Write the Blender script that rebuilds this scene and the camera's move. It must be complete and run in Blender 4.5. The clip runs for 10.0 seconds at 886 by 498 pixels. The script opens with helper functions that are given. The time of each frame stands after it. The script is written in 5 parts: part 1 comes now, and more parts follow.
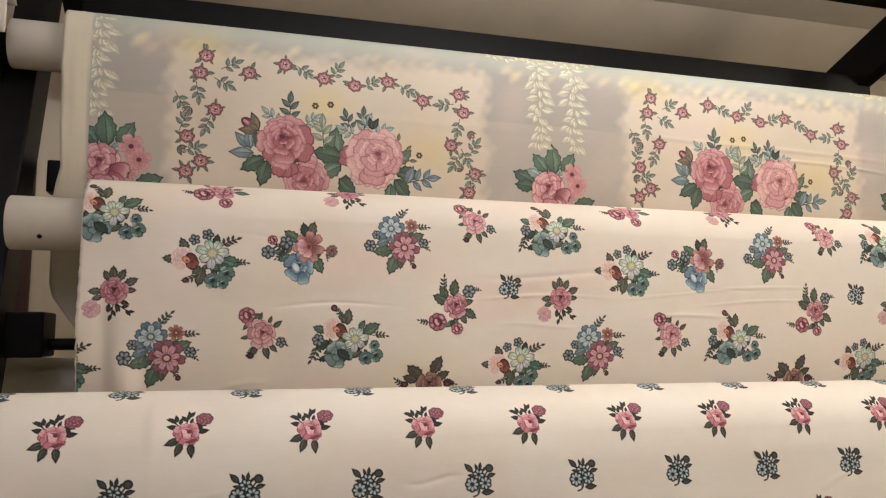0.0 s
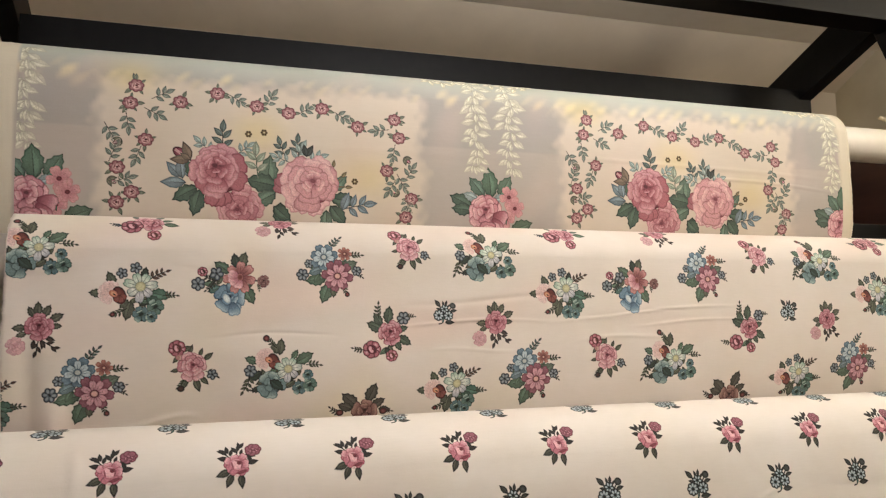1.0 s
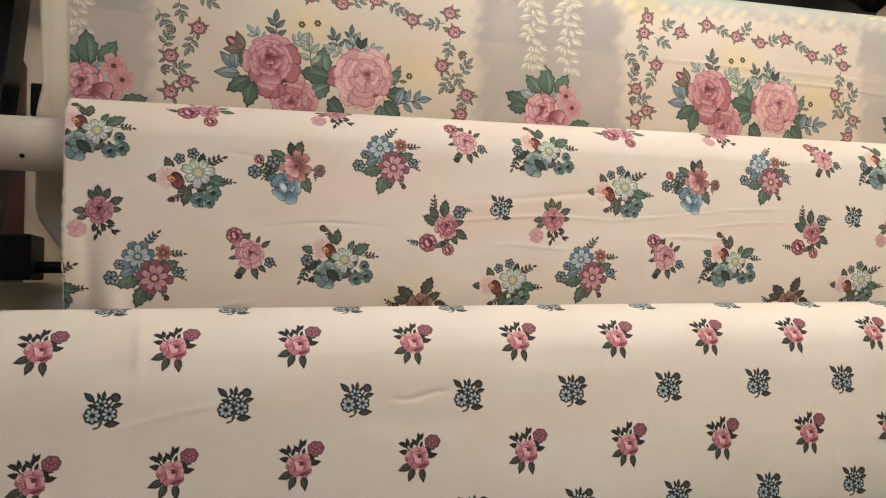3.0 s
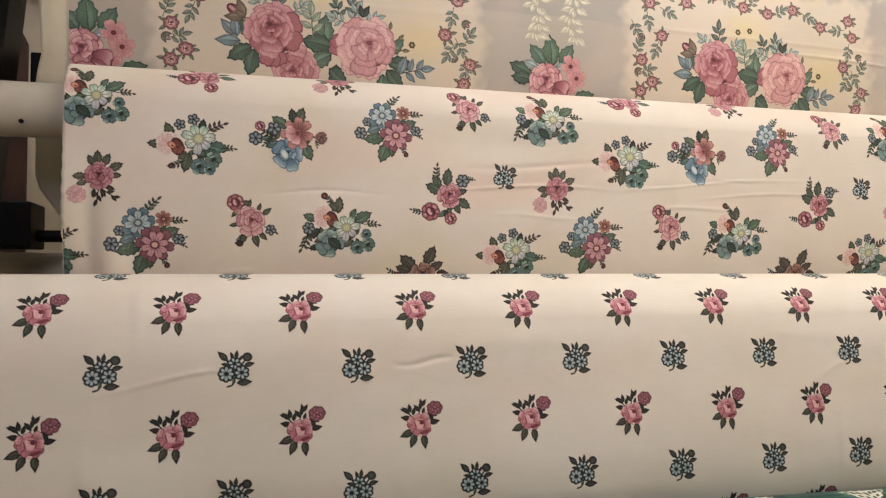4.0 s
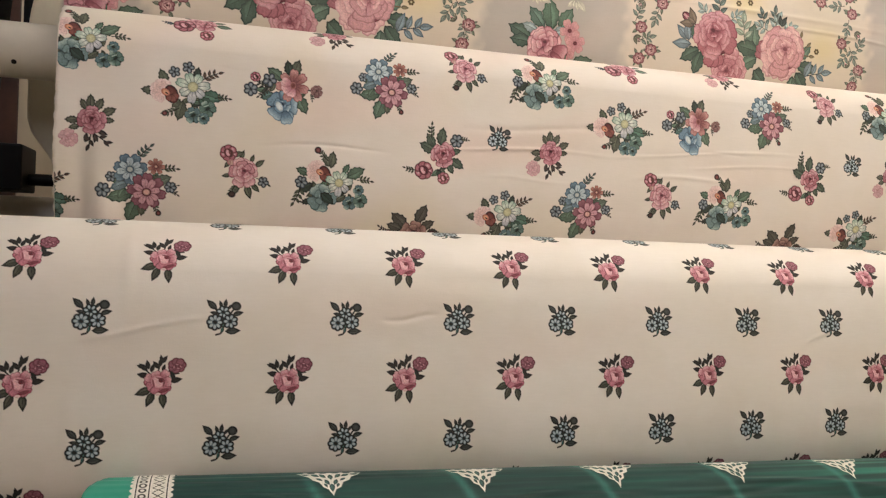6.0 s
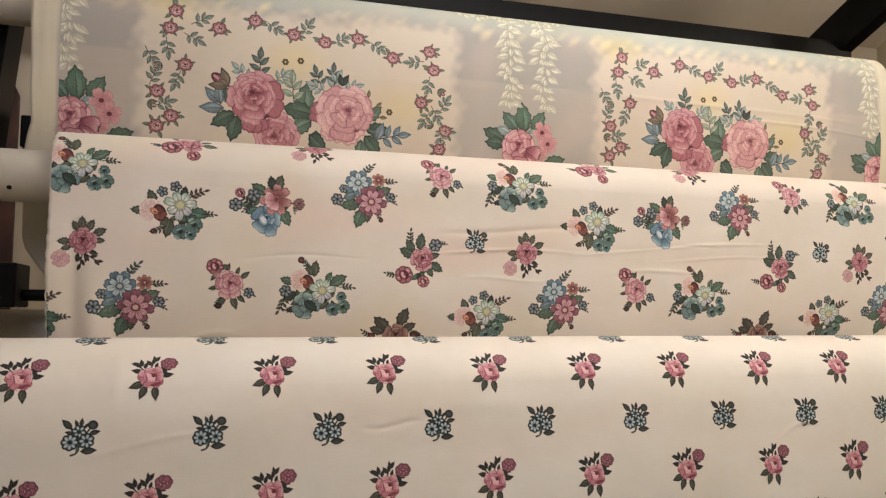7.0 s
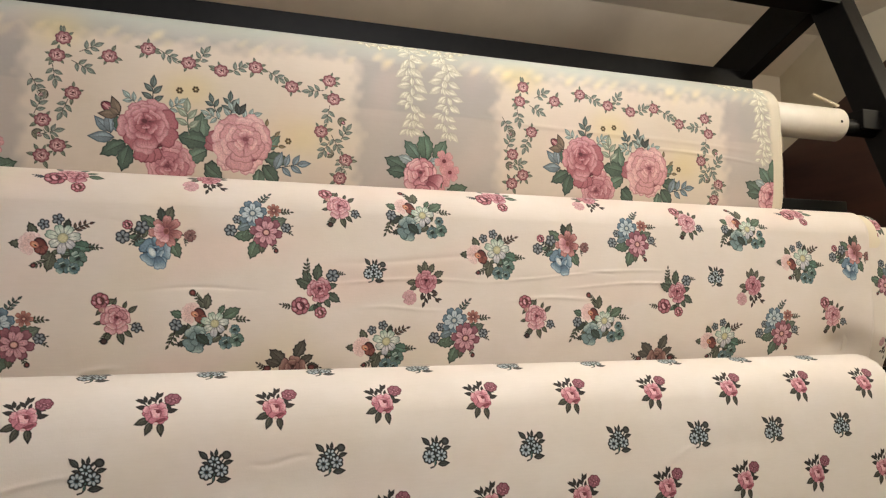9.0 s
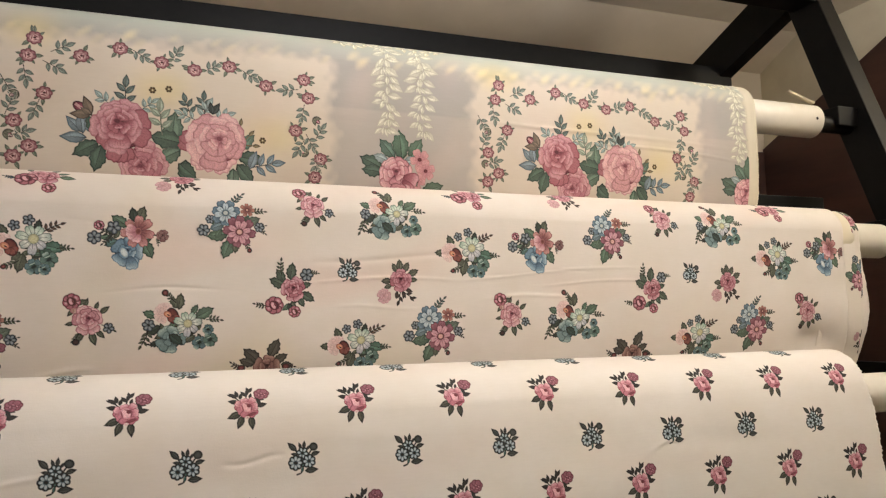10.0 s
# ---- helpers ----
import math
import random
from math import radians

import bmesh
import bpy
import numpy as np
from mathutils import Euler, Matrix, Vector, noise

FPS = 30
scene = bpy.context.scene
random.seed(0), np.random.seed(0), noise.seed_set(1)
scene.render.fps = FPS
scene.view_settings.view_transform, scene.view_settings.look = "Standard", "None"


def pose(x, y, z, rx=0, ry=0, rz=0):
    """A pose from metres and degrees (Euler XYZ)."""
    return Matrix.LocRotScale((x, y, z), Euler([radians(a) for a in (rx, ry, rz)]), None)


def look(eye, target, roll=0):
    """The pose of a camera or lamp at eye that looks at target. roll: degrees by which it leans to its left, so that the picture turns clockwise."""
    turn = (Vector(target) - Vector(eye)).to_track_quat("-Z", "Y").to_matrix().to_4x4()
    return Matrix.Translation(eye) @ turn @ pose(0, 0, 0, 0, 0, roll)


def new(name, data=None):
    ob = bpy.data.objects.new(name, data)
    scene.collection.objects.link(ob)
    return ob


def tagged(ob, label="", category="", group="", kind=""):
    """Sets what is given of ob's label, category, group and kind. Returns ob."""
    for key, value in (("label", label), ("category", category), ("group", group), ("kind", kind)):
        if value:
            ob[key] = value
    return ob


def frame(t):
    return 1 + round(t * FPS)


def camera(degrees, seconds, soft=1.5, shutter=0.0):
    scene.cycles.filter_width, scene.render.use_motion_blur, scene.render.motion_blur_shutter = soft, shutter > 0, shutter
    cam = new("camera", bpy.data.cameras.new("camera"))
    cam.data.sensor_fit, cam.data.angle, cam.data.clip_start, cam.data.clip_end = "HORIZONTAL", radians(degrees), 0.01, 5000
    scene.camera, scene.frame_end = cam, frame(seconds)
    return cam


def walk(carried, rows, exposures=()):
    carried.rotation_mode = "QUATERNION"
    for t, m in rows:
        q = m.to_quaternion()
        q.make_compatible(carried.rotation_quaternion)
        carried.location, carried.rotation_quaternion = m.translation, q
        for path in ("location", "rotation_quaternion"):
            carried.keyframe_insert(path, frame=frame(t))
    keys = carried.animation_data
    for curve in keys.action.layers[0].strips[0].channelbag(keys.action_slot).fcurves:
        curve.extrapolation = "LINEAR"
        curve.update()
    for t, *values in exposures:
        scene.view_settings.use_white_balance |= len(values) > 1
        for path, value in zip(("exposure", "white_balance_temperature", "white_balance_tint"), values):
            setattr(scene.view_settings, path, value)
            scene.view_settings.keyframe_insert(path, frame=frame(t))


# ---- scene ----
cam = camera(58.6, 10.0, 1.2)
PATH = [
    (0, (-0.077, 0.024, 1.544), (0.472, 1.935, 1.759), 0.2),
    (0.5, (-0.042, 0.015, 1.564), (0.571, 1.907, 1.776), -0.6),
    (1, (-0.02, -0.003, 1.574), (0.593, 1.886, 1.805), -1.0),
    (1.5, (0.002, 0.001, 1.593), (0.646, 1.885, 1.778), -2.4),
    (2, (-0.029, 0.007, 1.563), (0.542, 1.915, 1.753), -1.9),
    (2.5, (-0.049, 0.012, 1.534), (0.479, 1.935, 1.68), -0.8),
    (2.7, (-0.051, 0.025, 1.519), (0.491, 1.947, 1.623), -0.2),
    (4, (-0.045, 0.046, 1.465), (0.484, 1.973, 1.535), -0.1),
    (4.5, (-0.031, 0.059, 1.458), (0.54, 1.975, 1.415), 1.6),
    (5, (-0.035, 0.049, 1.458), (0.52, 1.97, 1.406), 1.9),
    (5.2, (-0.034, 0.045, 1.445), (0.519, 1.966, 1.4), 2.3),
    (6.3, (-0.049, 0.037, 1.468), (0.505, 1.959, 1.499), 1.8),
    (6.5, (-0.039, 0.014, 1.489), (0.494, 1.94, 1.578), 0.4),
    (7, (-0.032, -0.007, 1.511), (0.52, 1.909, 1.661), 0.4),
    (7.5, (-0.018, -0.021, 1.519), (0.555, 1.886, 1.708), -0.1),
    (8, (0.001, -0.022, 1.523), (0.63, 1.866, 1.723), -0.7),
    (8.5, (0.014, -0.025, 1.524), (0.682, 1.849, 1.732), -0.6),
    (9, (0.031, -0.026, 1.525), (0.727, 1.838, 1.727), -0.6),
    (9.5, (0.047, -0.035, 1.524), (0.741, 1.831, 1.718), -1.6),
    (10, (0.054, -0.039, 1.526), (0.773, 1.817, 1.721), -1.0),
]
walk(cam, [(t, look(eye, target, roll)) for t, eye, target, roll in PATH])

# ---- light ----
world = bpy.data.worlds.new("room_air")
scene.world = world
world.use_nodes = True
bg = world.node_tree.nodes["Background"]
bg.inputs[0].default_value, bg.inputs[1].default_value = (1.0, 0.95, 0.9, 1), 0.02


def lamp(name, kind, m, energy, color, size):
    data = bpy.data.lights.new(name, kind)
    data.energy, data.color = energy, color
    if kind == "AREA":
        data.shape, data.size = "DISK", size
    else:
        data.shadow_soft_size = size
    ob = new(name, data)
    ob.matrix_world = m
    return tagged(ob, "unseen white lamp lighting the shop", "lamp", kind="structure")


lamp("ceiling_lamp", "POINT", pose(-0.5, 0.2, 2.32), 5.6, (0.94, 0.965, 1.14), 0.26)
# unseen fill light, added to brighten the ceiling and soffit
lamp("ceiling_fill_light", "AREA", look((0.7, 0.30, 2.36), (0.72, 0.75, 3.23)), 26, (0.975, 0.965, 1.0), 0.7)
# unseen lamp, added to brighten the right wall and upper right corner
lamp("right_wall_light", "POINT", pose(2.05, 0.75, 2.42), 11, (1.0, 0.94, 0.84), 0.08)


# ---- materials ----
def lin(r, g, b):
    """Linear colour of 0..255 values."""
    return tuple(c / 12.92 if c <= 0.04045 else ((c + 0.055) / 1.055) ** 2.4 for c in (r / 255, g / 255, b / 255))


class Mat:
    """A node material with a principled shader."""

    def __init__(self, name, rough=0.6, metal=0.0, coat=0.0, spec=0.5):
        self.mat = bpy.data.materials.new(name)
        self.mat.use_nodes = True
        self.n, self.l = self.mat.node_tree.nodes, self.mat.node_tree.links
        self.bsdf = self.n["Principled BSDF"]
        self.bsdf.inputs["Roughness"].default_value = rough
        self.bsdf.inputs["Metallic"].default_value = metal
        self.bsdf.inputs["Coat Weight"].default_value = coat
        self.bsdf.inputs["Specular IOR Level"].default_value = spec
        self.co = self.n.new("ShaderNodeTexCoord").outputs["Object"]

    def noise(self, scale, detail=4.0, rough=0.55, stretch=None):
        t = self.n.new("ShaderNodeTexNoise")
        t.inputs["Scale"].default_value, t.inputs["Detail"].default_value, t.inputs["Roughness"].default_value = scale, detail, rough
        src = self.co
        if stretch:
            m = self.n.new("ShaderNodeMapping")
            m.inputs["Scale"].default_value = stretch
            self.l.new(src, m.inputs["Vector"])
            src = m.outputs["Vector"]
        self.l.new(src, t.inputs["Vector"])
        return t.outputs["Fac"]

    def ramp(self, fac, stops):
        r = self.n.new("ShaderNodeValToRGB")
        while len(r.color_ramp.elements) < len(stops):
            r.color_ramp.elements.new(0.5)
        for e, (p, c) in zip(r.color_ramp.elements, stops):
            e.position, e.color = p, (*c, 1)
        self.l.new(fac, r.inputs["Fac"])
        return r.outputs["Color"]

    def mix(self, a, b, fac, kind="MULTIPLY"):
        m = self.n.new("ShaderNodeMix")
        m.data_type, m.blend_type = "RGBA", kind
        m.inputs[0].default_value = fac
        self.l.new(a, m.inputs[6])
        self.l.new(b, m.inputs[7])
        return m.outputs[2]

    def color(self, out):
        self.l.new(out, self.bsdf.inputs["Base Color"])
        return self

    def bump(self, height, strength, distance):
        b = self.n.new("ShaderNodeBump")
        b.inputs["Strength"].default_value, b.inputs["Distance"].default_value = strength, distance
        self.l.new(height, b.inputs["Height"])
        self.l.new(b.outputs["Normal"], self.bsdf.inputs["Normal"])
        return self

    def attribute(self, name):
        a = self.n.new("ShaderNodeAttribute")
        a.attribute_name = name
        return a.outputs["Color"]


def weave(m, fine=900.0):
    """Height of a plain weave with slubs."""
    a = m.noise(fine, 2, 0.5, (0.25, 1, 1))
    b = m.noise(fine, 2, 0.5, (1, 0.25, 0.25))
    s = m.n.new("ShaderNodeMath")
    s.operation = "ADD"
    m.l.new(a, s.inputs[0])
    m.l.new(b, s.inputs[1])
    return s.outputs[0]


def cloth_material(name, rough=0.75):
    """Printed cotton: the dye comes from the cloth, with slubs and faint stains."""
    m = Mat(name, rough)
    dye = m.attribute("dye")
    stain = m.ramp(m.noise(5.5, 5, 0.6), [(0.3, (0.93, 0.91, 0.87)), (0.65, (1, 1, 1))])
    slub = m.ramp(m.noise(420, 2, 0.5, (0.12, 1, 1)), [(0.3, (0.93, 0.93, 0.93)), (0.7, (1, 1, 1))])
    m.color(m.mix(m.mix(dye, stain, 1.0), slub, 0.35)).bump(weave(m), 0.18, 0.0006)
    m.bsdf.inputs["Sheen Weight"].default_value = 0.15
    m.bsdf.inputs["Sheen Roughness"].default_value = 0.4
    return m.mat


def plain(name, a, b, scale, rough, bump=0.1, depth=0.001, stretch=None, spec=0.5):
    m = Mat(name, rough, spec=spec)
    n = m.noise(scale, 6, 0.6, stretch)
    m.color(m.mix(m.ramp(n, [(0.3, a), (0.7, b)]), m.ramp(m.noise(scale * 0.13, 3), [(0.3, (0.86, 0.85, 0.83)), (0.7, (1, 1, 1))]), 1.0))
    m.bump(m.noise(scale * 3, 4, 0.6, stretch), bump, depth)
    return m.mat


MAT_PRINT = cloth_material("printed_cotton")


MAT_PVC = plain("cream_pvc", lin(230, 223, 212), lin(242, 236, 226), 18, 0.42, 0.04, 0.0006)
MAT_FRAME = plain("black_painted_steel", lin(11, 9, 8), lin(20, 18, 16), 30, 0.5, 0.15, 0.0008, spec=0.2)
MAT_CEIL = plain("cream_ceiling_paint", lin(238, 229, 212), lin(246, 238, 224), 9, 0.8, 0.1, 0.001)
MAT_SOFFIT = plain("beige_plaster", lin(222, 209, 188), lin(232, 219, 198), 6, 0.85, 0.12, 0.0015)
MAT_WALL = plain("yellow_cream_wall_paint", lin(222, 210, 182), lin(236, 226, 200), 6, 0.8, 0.1, 0.001)
MAT_BROWN = plain("dark_brown_wood", lin(58, 36, 29), lin(84, 54, 43), 9, 0.55, 0.15, 0.001, (1, 0.15, 1))
MAT_FLOOR = plain("grey_floor_tile", lin(150, 140, 128), lin(172, 160, 146), 6, 0.5)
MAT_HOLE_SHADE = plain("hole_shade", lin(22, 18, 16), lin(30, 26, 22), 40, 0.9)
MAT_PAPER = plain("creased_paper", lin(205, 190, 160), lin(228, 216, 190), 60, 0.7, 0.3, 0.001)


# ---- building helpers ----
def part(name, bm, material, parent, label="", smooth=False):
    """Links a bmesh as one mesh object under a thing or a part."""
    me = bpy.data.meshes.new(name)
    bm.to_mesh(me)
    bm.free()
    me.materials.append(material)
    if smooth:
        for f in me.polygons:
            f.use_smooth = True
    ob = new(name, me)
    if parent:
        ob.parent = parent
    return tagged(ob, label) if label else ob


def thing(name, label, category, group="", kind=""):
    return tagged(new(name), label, category, group, kind)


def add_box(bm, x0, x1, y0, y1, z0, z1, bevel=0.003):
    b = bmesh.new()
    bmesh.ops.create_cube(b, size=1)
    for v in b.verts:
        v.co = Vector(((x0 + x1) / 2 + v.co.x * (x1 - x0), (y0 + y1) / 2 + v.co.y * (y1 - y0), (z0 + z1) / 2 + v.co.z * (z1 - z0)))
    if bevel:
        bmesh.ops.bevel(b, geom=b.edges[:], offset=bevel, segments=2, affect="EDGES", profile=0.6)
    me = bpy.data.meshes.new("tmp")
    b.to_mesh(me)
    b.free()
    bm.from_mesh(me)
    bpy.data.meshes.remove(me)
    return bm


def box(x0, x1, y0, y1, z0, z1, bevel=0.003):
    return add_box(bmesh.new(), x0, x1, y0, y1, z0, z1, bevel)


def prism(outline, x0, x1, bevel=0.003):
    """A bar whose outline is given in (y, z), from x0 to x1."""
    bm = bmesh.new()
    a = [bm.verts.new((x0, y, z)) for y, z in outline]
    b = [bm.verts.new((x1, y, z)) for y, z in outline]
    bm.faces.new(a)
    bm.faces.new(b[::-1])
    for i in range(len(a)):
        j = (i + 1) % len(a)
        bm.faces.new((a[j], a[i], b[i], b[j]))
    bmesh.ops.recalc_face_normals(bm, faces=bm.faces[:])
    if bevel:
        bmesh.ops.bevel(bm, geom=bm.edges[:], offset=bevel, segments=2, affect="EDGES", profile=0.6)
    return bm


def pipe(x0, x1, yc, zc, r, wall, n=48):
    """A hollow pipe along x with rounded rims."""
    ring = [(x0 + 0.0015, r), (x0, r - 0.0015), (x0, r - wall), (x0 + 0.12, r - wall), (x0 + 0.13, 0.0)]
    ring2 = [(x1 - 0.13, 0.0), (x1 - 0.12, r - wall), (x1, r - wall), (x1, r - 0.0015), (x1 - 0.0015, r)]
    rows = ring[::-1] + [(x0 + (x1 - x0) * k / 8, r) for k in range(1, 8)] + ring2[::-1]
    bm = bmesh.new()
    loops = []
    for x, q in rows:
        loops.append([bm.verts.new((x, yc + q * math.cos(2 * math.pi * i / n), zc + q * math.sin(2 * math.pi * i / n))) for i in range(n)])
    for p, q in zip(loops, loops[1:]):
        for i in range(n):
            bm.faces.new((p[i], p[(i + 1) % n], q[(i + 1) % n], q[i]))
    bmesh.ops.remove_doubles(bm, verts=bm.verts[:], dist=1e-6)
    bmesh.ops.recalc_face_normals(bm, faces=bm.faces[:])
    return bm


# ---- the room ----
def setting(name, bm, material, label, category):
    ob = part(name, bm, material, None)
    return tagged(ob, label, category, kind="structure")


setting("floor", box(-1.6, 2.4, -2.6, 2.4, -0.1, 0.0, 0), MAT_FLOOR, "plain grey shop floor", "floor")
setting("wall_back", box(-1.6, 2.4, 2.2, 2.35, 0.0, 2.44, 0), MAT_SOFFIT, "beige plastered wall behind the fabric rack", "wall")
setting("ceiling_slope", prism([(2.2, 2.44), (2.013, 2.53), (2.013, 2.7), (2.36, 2.7), (2.36, 2.44)], -1.6, 2.4, 0), MAT_SOFFIT,
        "beige sloping soffit above the back wall", "ceiling")
setting("ceiling", box(-1.6, 2.4, -2.6, 2.012, 2.53, 2.7, 0), MAT_CEIL, "cream painted flat ceiling", "ceiling")
setting("wall_right", box(2.2, 2.35, -2.6, 2.2, 0.0, 2.53, 0), MAT_WALL, "cream yellow painted side wall", "wall")
setting("wall_left", box(-1.65, -1.5, -2.6, 2.2, 0.0, 2.53, 0), MAT_WALL, "beige side wall beside the rack", "wall")
setting("wall_front", box(-1.6, 2.4, -2.75, -2.6, 0.0, 2.53, 0), MAT_SOFFIT, "cream wall at the far end of the shop", "wall")
setting("wall_panel", prism([(2.195, 0.0), (2.195, 2.152), (1.5, 2.464), (1.5, 0.0)], 2.186, 2.199, 0.002), MAT_BROWN,
        "dark brown wooden panel with a sloping top edge", "panel")
setting("wall_panel_back", box(1.6, 2.184, 2.186, 2.199, 0.0, 2.14, 0.002), MAT_BROWN, "dark brown wooden panel on the back wall", "panel")
bm = prism([(-1.49, 0.0), (-0.523, 0.0), (-0.523, 2.044), (-0.617, 2.24), (-0.70, 2.42), (-1.49, 2.42)], 0.0, 0.013, 0.002)
for vert in bm.verts:
    vert.co = (vert.co.y, 2.199 - vert.co.x, vert.co.z)
bmesh.ops.recalc_face_normals(bm, faces=bm.faces[:])
setting("wall_panel_left", bm, MAT_BROWN, "dark brown wooden panel with a slanting corner", "panel")

# ---- the rack ----
XL, XR, LEG = -0.353, 1.66, 0.05
rack = thing("fabric_rack", "black painted steel A-frame rack holding fabric rolls", "rack")


def lean(z):
    """The y of the legs' rear edge at the height z."""
    return 1.52 + (z - 2.328) * 0.378


for x0, back in ((-0.418, 0.115), (XR, 0.0)):
    part("front_leg", prism([(lean(0) - 0.098 + back, 0), (lean(0) + back, 0), (lean(2.45) + back, 2.45), (lean(2.45) - 0.098 + back, 2.45)], x0, x0 + LEG), MAT_FRAME, rack)
    part("brace", prism([(1.44, 2.385), (2.195, 2.11), (2.195, 2.228), (1.44, 2.513)], x0 + 0.003, x0 + LEG - 0.003), MAT_FRAME, rack)
part("ridge_bar", box(XL - 0.12, XR + LEG - 0.006, 1.43, 1.51, 2.338, 2.42), MAT_FRAME, rack)
part("rear_bar", box(XL - 0.02, XR + LEG - 0.004, 1.80, 1.885, 2.20, 2.282), MAT_FRAME, rack)
part("cross_rail", box(XL - 0.002, XR + 0.002, 1.45, 1.49, 1.778, 1.832), MAT_FRAME, rack)


# ---- fabric rolls ----
def profile(yc, zc, r, drop, a1):
    """The way of the cloth in (y, z): round the roll from behind over the top, then down in front. Returns points and lengths from the top."""
    pts = [(yc - r * math.sin(radians(a)), zc + r * math.cos(radians(a))) for a in np.linspace(-165, a1, 61)]
    ctrl = [pts[-1]] + drop
    for i in range(len(ctrl) - 1):
        p0, p1, p2, p3 = ctrl[max(i - 1, 0)], ctrl[i], ctrl[i + 1], ctrl[min(i + 2, len(ctrl) - 1)]
        for k in range(1, 15):
            t = k / 14
            pts.append(tuple(0.5 * (2 * b + (c - a) * t + (2 * a - 5 * b + 4 * c - d) * t * t + (3 * b - a - 3 * c + d) * t ** 3) for a, b, c, d in zip(p0, p1, p2, p3)))
    pts = np.array(pts)
    s = np.r_[0, np.cumsum(np.hypot(*np.diff(pts, axis=0).T))] - r * radians(165)
    return pts, s


def wave(u, v, seed, a, b):
    """A smooth random field of a few waves."""
    rng = np.random.default_rng(seed)
    out = 0
    for _ in range(7):
        ku, kv, ph, w = rng.normal(0, a), rng.normal(0, b), rng.uniform(0, 6.28), rng.uniform(0.4, 1)
        out = out + w * np.sin(ku * u + kv * v + ph)
    return out / 4


class Cloth:
    """A cloth surface: u along the roll, v down the cloth from the roll's top."""

    def __init__(self, yc, zc, r, drop, a1, seed, creases=(), bumps=(), slack=0.0012, droop=0.0, gather=0.0):
        self.pts, self.s = profile(yc, zc, r, drop, a1)
        self.seed, self.creases, self.bumps, self.slack, self.droop, self.gather = seed, creases, bumps, slack, droop, gather

    def relief(self, u, v):
        d = self.slack * wave(u, v, self.seed, 9, 22) * np.clip(v * 8, 0.15, 1)
        d = d + 0.0007 * wave(u, v, self.seed + 1, 5, 90) * np.clip(v * 6, 0.1, 1)
        if self.gather:
            d = d + self.gather * np.sin(520 * v + 5 * wave(u, v, self.seed + 3, 9, 4)) * np.clip(0.3 + wave(u, v, self.seed + 4, 11, 10), 0, 1)
        for u0, v0, u1, v1, w, h in self.creases:
            t = np.clip((u - u0) / (u1 - u0), 0, 1)
            line = v0 + (v1 - v0) * t + 0.004 * np.sin(t * 5 + v0 * 40)
            d = d + h * np.exp(-(((v - line) / w) ** 2)) * np.sin(np.pi * t) ** 0.7
        for u0, v0, su, sv, h in self.bumps:
            d = d + h * np.exp(-(((u - u0) / su) ** 2) - ((v - v0) / sv) ** 2)
        return d

    def at(self, u, v, lift=0.0):
        y, z = np.interp(v, self.s, self.pts[:, 0]), np.interp(v, self.s, self.pts[:, 1])
        e = 0.003
        dy = np.interp(v + e, self.s, self.pts[:, 0]) - np.interp(v - e, self.s, self.pts[:, 0])
        dz = np.interp(v + e, self.s, self.pts[:, 1]) - np.interp(v - e, self.s, self.pts[:, 1])
        n = np.hypot(dy, dz) + 1e-9
        d = self.relief(u, v) + lift
        return np.stack([u, y + d * dz / n, z - d * dy / n - self.droop * (u + 0.25)], axis=-1)


def mesh_from(name, verts, faces, colors, material, parent, label="", smooth=True):
    me = bpy.data.meshes.new(name)
    me.from_pydata(verts.tolist(), [], faces)
    att = me.color_attributes.new("dye", "FLOAT_COLOR", "POINT")
    att.data.foreach_set("color", np.c_[colors, np.ones(len(colors))].astype(np.float32).ravel())
    me.materials.append(material)
    me.polygons.foreach_set("use_smooth", [smooth] * len(me.polygons))
    me.update()
    ob = new(name, me)
    ob.parent = parent
    return tagged(ob, label) if label else ob


def sheet(cloth, left, right, v0, v1, dye, parent, label, name="hanging_sheet", nu=340, nv=330):
    """The cloth as a grid with thickness; left and right give its edges by v."""
    v = np.linspace(v0, v1, nv)
    s = np.linspace(0, 1, nu)
    V, S = np.meshgrid(v, s, indexing="ij")
    L, R = left(v)[:, None], right(v)[:, None]
    U = L + (R - L) * S
    P = cloth.at(U, V).reshape(-1, 3)
    C = dye(U, V).reshape(-1, 3)
    F = [(i * nu + j, (i + 1) * nu + j, (i + 1) * nu + j + 1, i * nu + j + 1) for i in range(nv - 1) for j in range(nu - 1)]
    ob = mesh_from(name, P, F, C, MAT_PRINT, parent, label)
    ob.modifiers.new("thickness", "SOLIDIFY").thickness = 0.0009
    ob.modifiers["thickness"].offset = -1
    return ob


def wound(x0, x1, yc, zc, r, core, color, parent):
    """The layers wound on the pipe, with uneven ends."""
    rng = np.random.default_rng(int(r * 1e5))
    n, rings = 64, 9
    verts, faces = [], []
    radii = [core + (r - core) * k / rings for k in range(rings + 1)]
    rows = [(x0 + 0.004 + 0.003 * rng.uniform(-1, 1), q) for q in radii] + [(x0 + (x1 - x0) * k / 12, r) for k in range(1, 12)] + [(x1 - 0.004 + 0.003 * rng.uniform(-1, 1), q) for q in radii[::-1]]
    for x, q in rows:
        for i in range(n):
            a = 2 * math.pi * i / n
            verts.append((x, yc + q * math.cos(a), zc + q * math.sin(a)))
    for k in range(len(rows) - 1):
        for i in range(n):
            j = (i + 1) % n
            faces.append((k * n + i, k * n + j, (k + 1) * n + j, (k + 1) * n + i))
    return mesh_from("wound_layers", np.array(verts), faces, np.tile(lin(*color), (len(verts), 1)), MAT_PRINT, parent)


